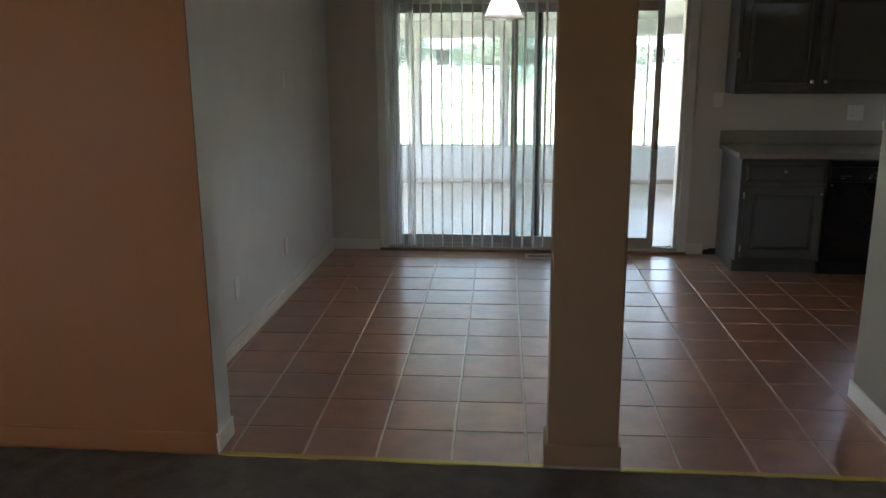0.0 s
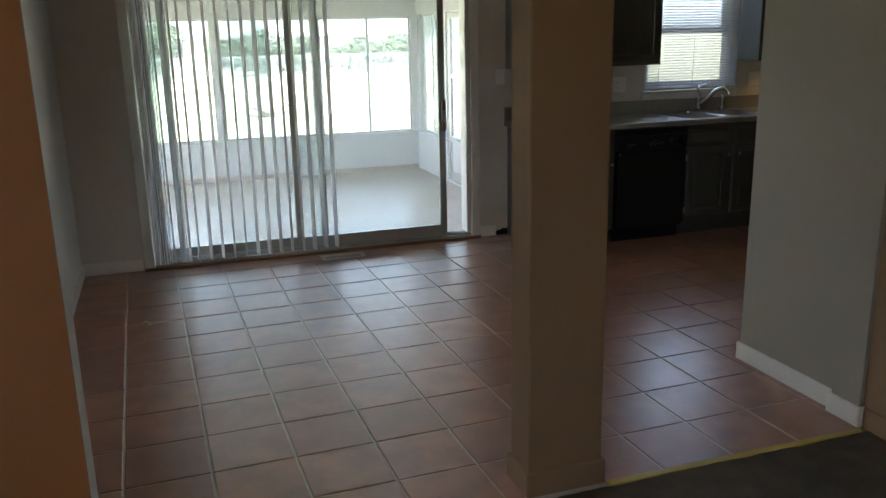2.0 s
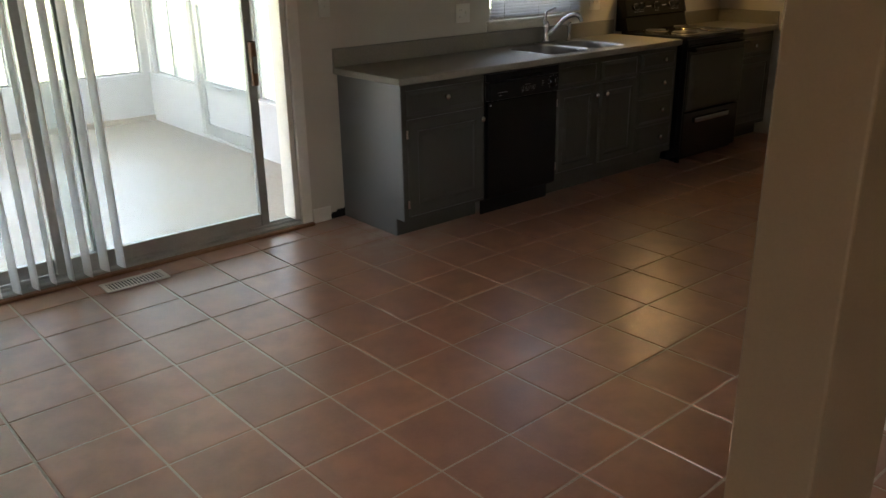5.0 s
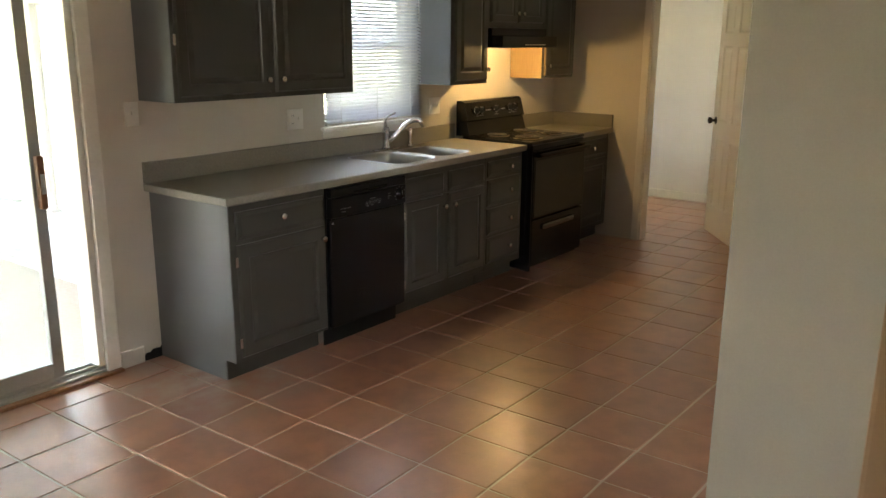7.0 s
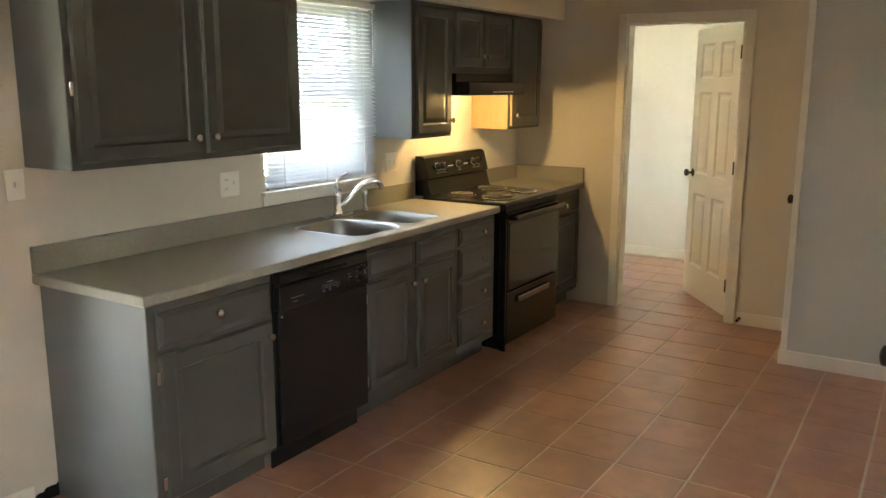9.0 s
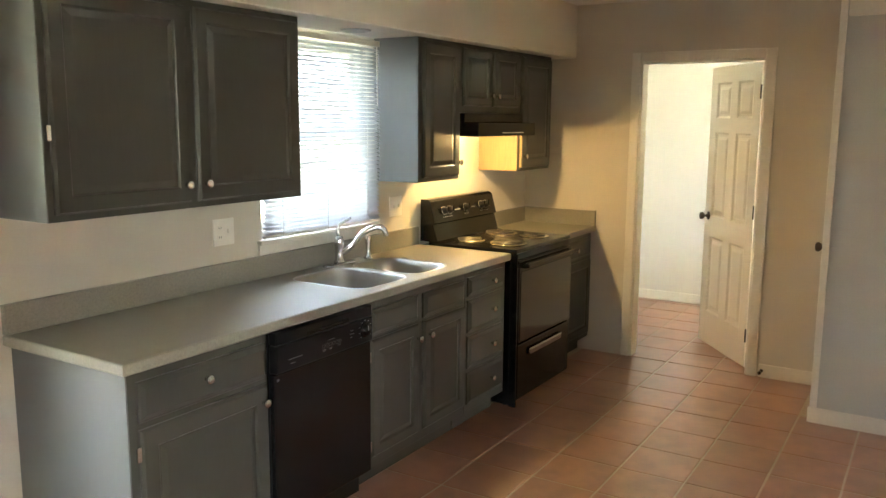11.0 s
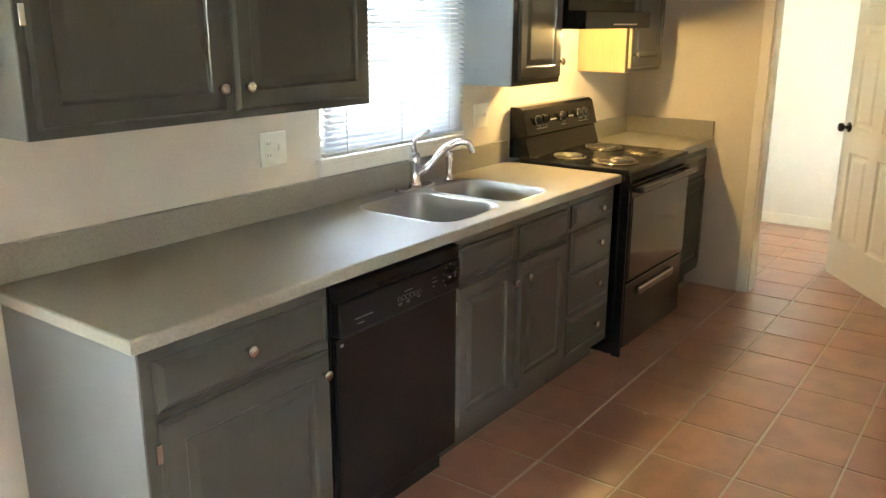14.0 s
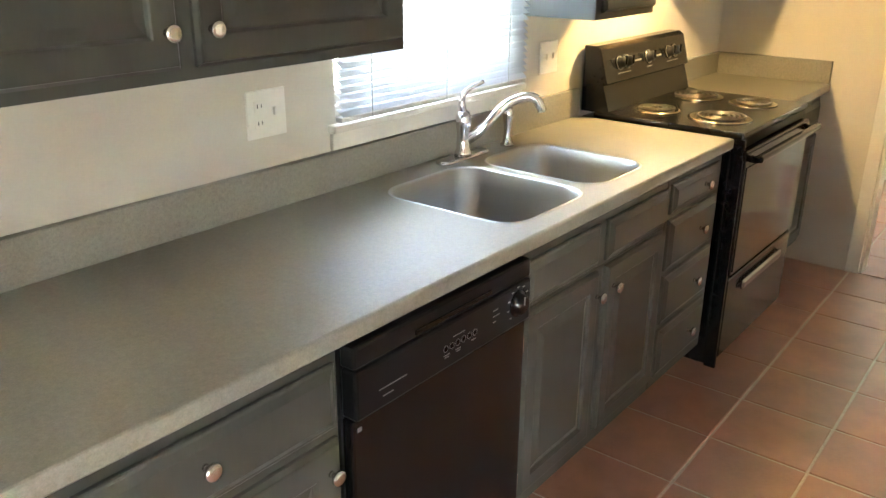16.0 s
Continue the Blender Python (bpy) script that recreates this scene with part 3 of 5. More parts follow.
for k, px in enumerate((-2.55, -1.28, -0.05, 1.20, 2.52)):
    structure("sunroom_post", boxes((px - 0.045, px + 0.045, 11.685, 11.79, 0.316, 1.82, 0.004)), SUN_WHITE, "white painted sunroom post")
for py in (7.06, 8.3, 9.355, 10.53, 11.62):
    structure("sunroom_post", boxes((2.555, 2.645, py - 0.045, py + 0.045, 0.316, 1.84, 0.004)), SUN_WHITE, "white painted sunroom post")
    structure("sunroom_post", boxes((-2.745, -2.655, py - 0.045, py + 0.045, 0.31, 1.84, 0.004)), SUN_WHITE, "white painted sunroom post")
for k, (wx0, wx1) in enumerate(((-2.505, -1.325), (-1.235, -0.095), (-0.005, 1.155), (1.245, 2.475))):
    win = thing("sunroom_window", ((wx0 + wx1) / 2, 11.74, 0.316), "white framed sliding sunroom window over the knee wall", "window", "sunroom windows", "structure")
    mid = (wx0 + wx1) / 2 + 0.03
    sash("sash", wx0, mid + 0.015, 11.715, 11.735, 0.317, 1.818, 0.022, win, ALU)
    s2 = sash("sash", mid - 0.015, wx1, 11.74, 11.76, 0.317, 1.818, 0.022, win, ALU)
    if k < 3:
        sc = part("insect_screen", boxes((wx0 + 0.02, mid, 11.768, 11.769, 0.33, 1.81)), SCREEN, win, "grey insect screen")
        sc.visible_shadow = False
for wy0, wy1 in ((7.11, 8.25), (8.35, 9.305), (10.58, 11.57)):
    win = thing("sunroom_window", (2.6, (wy0 + wy1) / 2, 0.316), "white framed side window of the sunroom", "window", "sunroom windows", "structure")
    mid = (wy0 + wy1) / 2
    sash("sash", 2.57, 2.59, wy0, mid + 0.012, 0.317, 1.838, 0.022, win, ALU, axis="y")
    sash("sash", 2.60, 2.62, mid - 0.012, wy1, 0.317, 1.838, 0.022, win, ALU, axis="y")
sdoor = thing("screen_door", (2.6, 9.94, SF), "white aluminium storm door with two panes and a push bar", "door")
part("stile", boxes((2.57, 2.61, 9.42, 9.50, SF + 0.03, 1.83, 0.004)), ALU, sdoor)
part("stile", boxes((2.57, 2.61, 10.38, 10.46, SF + 0.03, 1.83, 0.004)), ALU, sdoor)
for z0, z1 in ((-0.17, -0.06), (0.30, 0.37), (1.07, 1.11), (1.76, 1.83)):
    part("rail", boxes((2.572, 2.608, 9.50, 10.38, z0, z1, 0.003)), ALU, sdoor)
part("kick_panel", boxes((2.585, 2.595, 9.50, 10.38, -0.06, 0.30)), SUN_WHITE, sdoor, "white kick panel")
for z0, z1 in ((0.37, 1.07), (1.11, 1.76)):
    p = part("pane", boxes((2.588, 2.592, 9.50, 10.38, z0, z1)), GLASS, sdoor)
    p.visible_shadow = False
bm = bmesh.new()
tube(bm, [(2.57, 9.80, 0.345), (2.53, 9.80, 0.345), (2.53, 10.10, 0.345), (2.57, 10.10, 0.345)], 0.009)
part("push_bar", bm, ALU, sdoor)
structure("sunroom_door_sill", boxes((2.55, 2.65, 9.40, 10.48, SF, SF + 0.03, 0.003)), SUN_WHITE, "white painted door sill")
structure("sunroom_wall_trim", boxes((-2.65, 2.55, 11.685, 11.6995, SF, SF + 0.06, 0.003)), SUN_FLOOR, "grey skirting at the slab edge")


# ---- garden and distance ----
def lawn_height(y):
    return -0.42 - 0.002 * min(max(y - 12, 0), 45)


bm = bmesh.new()
strips = [-400, -40, 5, 12, 20, 28, 36, 46, 57, 100, 600]
prev = None
for y in strips:
    cur = [bm.verts.new((x, y, lawn_height(y))) for x in (-500, -60, -20, 0, 20, 60, 500)]
    if prev:
        for k in range(6):
            bm.faces.new((prev[k], prev[k + 1], cur[k + 1], cur[k]))
    prev = cur
structure("ground", bm, GRASS, "sunlit mown lawn")

fence = thing("chain_link_fence", (4, 46, lawn_height(46)), "galvanised chain-link fence across the lawn", "fence")
fz = lawn_height(46)
for k in range(15):
    fx = -18 + k * 3.0
    bm = bmesh.new()
    lathe(bm, [(0.03, fz - 0.1), (0.03, fz + 1.16), (0.0, fz + 1.19)], (fx, 46, 0), n=8)
    part("post", bm, FENCE, fence)
bm = bmesh.new()
tube(bm, [(-18, 46, fz + 1.13), (24, 46, fz + 1.13)], 0.022, 6)
part("top_rail", bm, FENCE, fence)
bm = bmesh.new()
tube(bm, [(-18, 46, fz + 0.05), (24, 46, fz + 0.05)], 0.008, 6)
part("bottom_wire", bm, FENCE, fence)
verts, faces = [], []
for k in range(-8, 420):
    for slope in (1, -1):
        x0 = -18 + k * 0.1 if slope == 1 else -18 + k * 0.1 + 1.05
        i = len(verts)
        verts += [(x0 - 4, 0, 0.05), (x0 - 4 + 0.012, 0, 0.05), (x0 - 4 + slope * 1.05 + 0.012, 0, 1.12), (x0 - 4 + slope * 1.05, 0, 1.12)]
        faces.append((i, i + 1, i + 2, i + 3))
me = bpy.data.meshes.new("mesh_wire")
me.from_pydata(verts, [], faces)
me.materials.append(FENCE)
wire = new("mesh_wire", me)
wire.parent = fence
tagged(wire, kind="stuff")


def tree(place, height, spread, label, seed, clumps=260, bush=False):
    rnd = random.Random(seed)
    t = thing("hedge_bush" if bush else "tree", place, label, "bush" if bush else "tree")
    p = Vector(place)
    bm = bmesh.new()
    top = height * (0.25 if bush else 0.6)
    tube(bm, [p + Vector((0, 0, -0.1)), p + Vector((0.05, 0, top * 0.5)), p + Vector((0, 0.05, top))], [0.16, 0.12, 0.05], 8)
    for k in range(6):
        a = k * 1.05 + rnd.random()
        s = p + Vector((0, 0, top * (0.4 + 0.1 * k)))
        tube(bm, [s, s + Vector((math.cos(a) * spread * 0.3, math.sin(a) * spread * 0.3, height * 0.12)), s + Vector((math.cos(a) * spread * 0.55, math.sin(a) * spread * 0.55, height * 0.25))], [0.06, 0.04, 0.015], 6)
    part("trunk", bm, BARK, t)
    verts, faces = [], []
    for k in range(clumps * 30):
        lobe = rnd.randrange(11)
        la, lz = lobe * 2.4, (lobe * 0.37) % 1.0
        c = Vector((math.cos(la) * spread * 0.55, math.sin(la) * spread * 0.45, height * (0.32 + 0.5 * lz)))
        d = Vector((rnd.gauss(0, 1), rnd.gauss(0, 1), rnd.gauss(0, 1)))
        d = d.normalized() * (0.55 + 0.5 * rnd.random()) * (spread * 0.42)
        c = p + c + Vector((d.x, d.y, d.z * 0.8))
        if c.z < p.z + 0.15:
            continue
        n = Vector((rnd.gauss(0, 1), rnd.gauss(0, 1), rnd.gauss(0, 1))).normalized()
        u = n.orthogonal().normalized() * rnd.uniform(0.04, 0.08)
        w = n.cross(u).normalized() * rnd.uniform(0.06, 0.14)
        i = len(verts)
        verts += [c - w, c + u, c + w, c - u]
        faces.append((i, i + 1, i + 2, i + 3))
    me = bpy.data.meshes.new("crown")
    me.from_pydata([v - p for v in map(Vector, verts)], [], faces)
    me.materials.append(LEAF)
    crown = new("crown", me)
    crown.parent = t
    return t


gz = lawn_height(60)
tree((-1.6, 51, gz), 2.9, 2.6, "dense green rounded bush behind the fence", 3, 320, True)
tree((3.9, 50, gz), 2.3, 2.2, "dense green bush behind the fence", 4, 300, True)
tree((6.0, 50.5, gz), 2.0, 1.9, "low green bush behind the fence", 5, 240, True)
tree((10.2, 51, gz), 1.7, 1.6, "pale green bush beside the far house", 6, 300, True)
tree((12.9, 52, gz), 2.1, 1.8, "green bush behind the fence", 7, 260, True)
tree((-9.0, 53, gz), 6.5, 3.4, "broad green tree behind the fence", 8, 420)
tree((19.0, 55, gz), 6.0, 3.2, "broad green tree behind the fence", 9, 380)
tree((29.0, 58, gz), 7.0, 3.8, "broad green tree behind the fence", 10, 380)


def far_house(x0, x1, y, wall_h, ridge, label, seed, roof=None):
    h = thing("house", ((x0 + x1) / 2, y + 4, gz), label, "house")
    part("wall", boxes((x0, x1, y, y + 8, gz - 0.2, gz + wall_h)), SIDING, h)
    bm = bmesh.new()
    e = 0.5
    tops = [(x0 - e, y - e, gz + wall_h), (x1 + e, y - e, gz + wall_h), (x1 + e, y + 8 + e, gz + wall_h), (x0 - e, y + 8 + e, gz + wall_h)]
    vs = [bm.verts.new(p) for p in tops] + [bm.verts.new((x0 - e, y + 4, gz + ridge)), bm.verts.new((x1 + e, y + 4, gz + ridge))]
    for f in ((0, 1, 5, 4), (2, 3, 4, 5), (0, 4, 3), (1, 2, 5), (3, 2, 1, 0)):
        bm.faces.new([vs[k] for k in f])
    part("roof", bm, roof or ROOF, h, "grey shingle roof")
    count = int((x1 - x0) / 3)
    for k in range(count):
        wx = x0 + (k + 0.5) * (x1 - x0) / count
        w = part("window", boxes((wx - 0.55, wx + 0.55, y - 0.05, y, gz + 0.9, gz + 2.1)), SUN_WHITE, h)
        part("pane", boxes((wx - 0.47, wx + 0.47, y - 0.06, y - 0.05, gz + 0.98, gz + 2.02)), OVEN_GLASS, w, "dark window pane")
    return h


far_house(-7, 5.0, 60, 2.1, 3.7, "grey shingle-roofed house behind the bushes", 1)
far_house(8.0, 19, 62, 2.2, 3.3, "pale house with a low light roof", 2, PALE_ROOF)
far_house(21, 33, 60, 2.6, 4.5, "pale single-storey house behind the trees", 3)
rnd = random.Random(12)
bz = lawn_height(23)
brush = thing("fallen_branch", (1.9, 23, bz), "bare fallen branch lying on the lawn", "branch")
bm = bmesh.new()
for k in range(16):
    a, l = rnd.uniform(-0.5, 0.5) + (math.pi if k % 2 else 0), rnd.uniform(0.3, 0.95)
    s = Vector((1.9 + rnd.uniform(-0.35, 0.35), 23 + rnd.uniform(-0.15, 0.15), bz + 0.02))
    tube(bm, [s, s + Vector((math.cos(a) * l * 0.5, math.sin(a) * l * 0.4, rnd.uniform(0.08, 0.3))), s + Vector((math.cos(a) * l, math.sin(a) * l * 0.6, rnd.uniform(0.02, 0.4)))], [0.02, 0.015, 0.006], 5)
part("twigs", bm, BARK, brush)


# ---- kitchen ----
def knob(parent, x, y, z, material=None, axis=(0, -1, 0)):
    bm = bmesh.new()
    lathe(bm, [(0.007, 0), (0.0055, 0.004), (0.005, 0.011), (0.009, 0.014), (0.0155, 0.018), (0.0165, 0.022), (0.0145, 0.026), (0.009, 0.0275), (0.0, 0.028)], (x, y, z), axis, 20)
    return part("knob", bm, material or NICKEL, parent, "round satin nickel knob")


def raised_front(x0, x1, z0, z1, y, inset=0.05):
    """A front of 19 mm facing -y: a door with frame, groove and raised field, or a drawer with a bevelled rim (small inset)."""
    bm = bmesh.new()
    yb = y + 0.019

    def rect(d, yy):
        return [(x0 + d, yy, z0 + d), (x1 - d, yy, z0 + d), (x1 - d, yy, z1 - d), (x0 + d, yy, z1 - d)]

    if inset < 0.03:
        loops = [rect(0, yb), rect(0, y + 0.012), rect(0.003, y + 0.0095), rect(0.008, y + 0.0085), rect(0.020, y + 0.0015), rect(0.0225, y)]
    else:
        loops = [rect(0, yb), rect(0, y + 0.010), rect(0.0065, y + 0.0035), rect(0.008, y + 0.0005), rect(0.013, y)]
        loops += [rect(inset, y), rect(inset + 0.003, y + 0.0025), rect(inset + 0.007, y + 0.0085), rect(inset + 0.011, y + 0.0085), rect(inset + 0.032, y + 0.001), rect(inset + 0.0345, y + 0.0005)]
    skin(bm, loops, False, True)
    bm.faces.new([bm.verts.new(p) for p in rect(0, yb)])
    return bm


def hinge(parent, x, y, z):
    part("hinge", boxes((x - 0.008, x + 0.008, y - 0.006, y + 0.004, z - 0.025, z + 0.025, 0.002)), NICKEL, parent, "small dull metal hinge")


FF = 6.235
FRONT = FF - 0.0195


def carcass(name, x0, x1, z0, z1, yf, label, category="cabinet", end=CAB, toe=True, group=""):
    c = thing(name, ((x0 + x1) / 2, (yf + NORTH) / 2, 0 if toe else z0), label, category, group)
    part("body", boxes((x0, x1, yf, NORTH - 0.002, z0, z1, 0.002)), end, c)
    if toe:
        part("toe_kick", boxes((x0 + 0.002, x1 - 0.002, yf + 0.075, yf + 0.09, 0.001, z0)), CAB, c)
        for px in (x0 + 0.002, x1 - 0.018):
            part("plinth", boxes((px, px + 0.016, yf + 0.09, NORTH - 0.01, 0.001, z0)), CAB, c)
    return c


base1 = carcass("base_cabinet", 1.812, 2.42, 0.105, 0.87, FF, "charcoal painted base cabinet with one drawer over a raised-panel door", group="base cabinets")
part("end_panel", boxes((1.806, 1.8115, FF + 0.075, NORTH - 0.002, 0.001, 0.105), (1.806, 1.8115, FF, NORTH - 0.002, 0.105, 0.87)), CAB_END_LIT, base1, "brushed charcoal end panel, daylight tinted into its colour")
d = part("drawer_front", raised_front(1.843, 2.408, 0.70, 0.835, FRONT, 0.02), CAB, base1)
knob(d, 2.112, FRONT, 0.778)
d = part("door", raised_front(1.843, 2.408, 0.125, 0.678, FRONT, 0.062), CAB, base1)
knob(d, 2.378, FRONT, 0.615)
hinge(d, 1.838, FRONT + 0.012, 0.60)
hinge(d, 1.838, FRONT + 0.012, 0.20)

base2 = carcass("base_cabinet", 3.03, 3.872, 0.105, 0.70, FF, "charcoal sink base cabinet with two raised-panel doors", group="base cabinets")
part("face_frame", boxes((3.03, 3.872, FF, FF + 0.02, 0.7005, 0.87, 0.002)), CAB, base2)
for a, b in ((3.048, 3.422), (3.468, 3.852)):
    part("false_drawer_front", raised_front(a, b, 0.712, 0.832, FRONT, 0.02), CAB, base2)
for a, b, kx in ((3.048, 3.422, 3.424 - 0.018), (3.468, 3.852, 3.505)):
    d = part("door", raised_front(a, b, 0.155, 0.695, FRONT, 0.05), CAB, base2)
    knob(d, kx, FRONT, 0.625)
hinge(base2, 3.040, FRONT + 0.012, 0.62)
hinge(base2, 3.040, FRONT + 0.012, 0.21)

base3 = carcass("base_cabinet", 3.874, 4.318, 0.105, 0.87, FF, "charcoal base cabinet with a stack of four drawers", group="base cabinets")
for z0, z1 in ((0.738, 0.838), (0.542, 0.718), (0.348, 0.524), (0.150, 0.328)):
    d = part("drawer_front", raised_front(3.893, 4.285, z0, z1, FRONT, 0.022), CAB, base3)
    knob(d, 4.09 + 0.05, FRONT, (z0 + z1) / 2)

F4 = 6.30
base4 = carcass("base_cabinet", 5.135, 5.765, 0.105, 0.87, F4, "charcoal base cabinet in the corner beside the stove", group="base cabinets")
d = part("drawer_front", raised_front(5.165, 5.735, 0.70, 0.835, F4 - 0.0195, 0.02), CAB, base4)
knob(d, 5.45, F4 - 0.0195, 0.77)
d = part("door", raised_front(5.165, 5.735, 0.14, 0.678, F4 - 0.0195, 0.05), CAB, base4)
knob(d, 5.20, F4 - 0.0195, 0.61)

# dishwasher
dw = thing("dishwasher", (2.725, 6.5, 0), "black dishwasher with a control panel and round dial", "dishwasher")
part("tub", boxes((2.427, 3.023, 6.235, NORTH - 0.01, 0.10, 0.866)), BLACK_MATT, dw)
part("door", boxes((2.428, 3.022, 6.205, 6.2345, 0.115, 0.705, 0.006)), BLACK, dw, "flat black door panel")
panel = part("control_panel", boxes((2.428, 3.022, 6.192, 6.2345, 0.708, 0.815, 0.007)), BLACK_MATT, dw)
part("latch_lip", boxes((2.428, 3.022, 6.196, 6.2345, 0.8165, 0.864, 0.006)), BLACK_MATT, dw)
part("handle_recess", boxes((2.60, 2.86, 6.192, 6.1957, 0.826, 0.838, 0.002)), BLACK, dw)
bm = bmesh.new()
lathe(bm, [(0.033, 0), (0.033, 0.003), (0.026, 0.004), (0.024, 0.016), (0.021, 0.018), (0, 0.018)], (2.965, 6.192, 0.768), (0, -1, 0), 28)
dial = part("dial", bm, BLACK, panel, "round black dial")
part("pointer", boxes((2.9635, 2.9665, 6.1725, 6.174, 0.768, 0.788)), GREY_PRINT, dial)
for k in range(9):
    a = radians(-40 + k * 33)
    part("dial_mark", boxes((2.965 + 0.041 * math.cos(a) - 0.004, 2.965 + 0.041 * math.cos(a) + 0.004, 6.191, 6.1921, 0.768 + 0.041 * math.sin(a) - 0.0012, 0.768 + 0.041 * math.sin(a) + 0.0012)), GREY_PRINT, panel)
for k in range(6):
    bm = bmesh.new()
    cx = 2.695 + k * 0.0205
    tube(bm, [(cx + 0.0078 * math.cos(t * 0.7854), 6.1918, 0.758 + 0.0078 * math.sin(t * 0.7854)) for t in range(9)], 0.0006, 5)
    b = part("button_ring", bm, GREY_PRINT, panel)
    part("button", boxes((cx - 0.004, cx + 0.004, 6.1895, 6.1922, 0.754, 0.762, 0.001)), BLACK, b)
for x0, x1, z in ((2.688, 2.708, 0.742), (2.691, 2.705, 0.737), (2.728, 2.746, 0.742), (2.731, 2.744, 0.737), (2.785, 2.80, 0.742), (2.72, 2.76, 0.776), (2.49, 2.57, 0.752), (2.50, 2.53, 0.735), (2.865, 2.884, 0.782), (2.865, 2.89, 0.768), (2.865, 2.876, 0.754)):
    part("print_bar", boxes((x0, x1, 6.1912, 6.1921, z, z + 0.0022)), GREY_PRINT, panel)
part("badge", boxes((2.44, 2.452, 6.2035, 6.2052, 0.678, 0.687, 0.0005)), GREY_PRINT, dw)
part("kick_plate", boxes((2.432, 3.018, 6.275, 6.285, 0.001, 0.11)), BLACK_MATT, dw)


# countertop with two sink openings
def slab_with_holes(outer, holes, z1, z0, chamfer):
    bm = bmesh.new()
    x0, x1, y0, y1 = outer

    def rect(d, z):
        return [(x0 + d, y0 + d, z), (x1 - d, y0 + d, z), (x1 - d, y1 - d, z), (x0 + d, y1 - d, z)]

    rings = skin(bm, [rect(chamfer, z0), rect(0, z0 + chamfer), rect(0, z1 - chamfer), rect(chamfer * 0.35, z1 - chamfer * 0.35), rect(chamfer, z1)], False)
    top = rings[-1]
    edges = [bm.edges.get((top[k], top[(k + 1) % 4])) for k in range(4)]
    for h in holes:
        r = [bm.verts.new(p) for p in h]
        edges += [bm.edges.new((r[k], r[(k + 1) % len(r)])) for k in range(len(r))]
        low = [bm.verts.new((p[0], p[1], z0)) for p in h]
        for k in range(len(r)):
            bm.faces.new((r[k], r[(k + 1) % len(r)], low[(k + 1) % len(r)], low[k]))
    bmesh.ops.triangle_fill(bm, use_beauty=True, edges=edges)
    return bm


CT, CB, CF = 0.912, 0.872, 6.203
B1, B2 = (3.055, 3.445, 6.275, 6.715), (3.49, 3.825, 6.285, 6.705)
worktop = thing("countertop", (3.05, 6.5, CB), "speckled grey-beige laminate countertop with an upstand", "countertop")
part("slab", slab_with_holes((1.778, 4.326, CF, NORTH - 0.001), [ring(*B1, 0.085, CT), ring(*B2, 0.085, CT)], CT, CB, 0.006), COUNTER, worktop)
part("upstand", boxes((1.778, 4.326, NORTH - 0.021, NORTH - 0.0005, CT, 1.018, 0.003)), COUNTER, worktop)
corner_top = thing("countertop", (5.45, 6.55, CB), "short speckled laminate countertop in the corner", "countertop")
part("slab", boxes((5.128, EAST - 0.001, 6.265, NORTH - 0.001, CB, CT, 0.004)), COUNTER, corner_top)
part("upstand", boxes((5.128, EAST - 0.022, NORTH - 0.021, NORTH - 0.0005, CT, 1.018, 0.003)), COUNTER, corner_top)
part("side_upstand", boxes((EAST - 0.021, EAST - 0.0005, 6.27, NORTH - 0.0005, CT, 1.018, 0.003)), COUNTER, corner_top)

sink = thing("sink", (3.44, 6.5, CT), "stainless steel double bowl kitchen sink", "sink")


def bowl(b, depth):
    x0, x1, y0, y1 = b
    bm = bmesh.new()
    loops = [ring(x0 - 0.006, x1 + 0.006, y0 - 0.006, y1 + 0.006, 0.09, CT + 0.0005), ring(x0 - 0.003, x1 + 0.003, y0 - 0.003, y1 + 0.003, 0.088, CT + 0.003),
             ring(x0 + 0.004, x1 - 0.004, y0 + 0.004, y1 - 0.004, 0.082, CT - 0.004), ring(x0 + 0.008, x1 - 0.008, y0 + 0.008, y1 - 0.008, 0.08, CT - 0.05),
             ring(x0 + 0.014, x1 - 0.014, y0 + 0.014, y1 - 0.014, 0.075, CT - depth + 0.05), ring(x0 + 0.024, x1 - 0.024, y0 + 0.024, y1 - 0.024, 0.07, CT - depth + 0.018),
             ring(x0 + 0.05, x1 - 0.05, y0 + 0.05, y1 - 0.05, 0.06, CT - depth + 0.003), ring(x0 + 0.1, x1 - 0.1, y0 + 0.1, y1 - 0.1, 0.04, CT - depth)]
    skin(bm, loops, True, True)
    return bm


for b, dp in ((B1, 0.19), (B2, 0.17)):
    o = part("bowl", bowl(b, dp), STEEL, sink)
    bm = bmesh.new()
    lathe(bm, [(0.045, 0), (0.045, 0.004), (0.036, 0.005), (0.03, 0.001), (0, 0.001)], ((b[0] + b[1]) / 2, (b[2] + b[3]) / 2 + 0.03, CT - dp), n=24)
    part("drain", bm, CHROME, o, "round chrome drain")

tap = thing("faucet", (3.505, 6.765, CT), "chrome kitchen faucet with a lever handle on a deck plate", "faucet")
bm = bmesh.new()
skin(bm, [ring(3.385, 3.625, 6.74, 6.79, 0.024, CT + 0.0005), ring(3.385, 3.625, 6.74, 6.79, 0.024, CT + 0.007), ring(3.39, 3.62, 6.745, 6.785, 0.019, CT + 0.011)], True, True)
part("deck_plate", bm, CHROME, tap)
bm = bmesh.new()
lathe(bm, [(0.028, 0.01), (0.028, 0.02), (0.022, 0.03), (0.021, 0.085), (0.024, 0.10), (0.024, 0.13), (0.018, 0.148), (0.0, 0.152)], (3.505, 6.765, CT), n=24)
part("body", bm, CHROME, tap)
bm = bmesh.new()
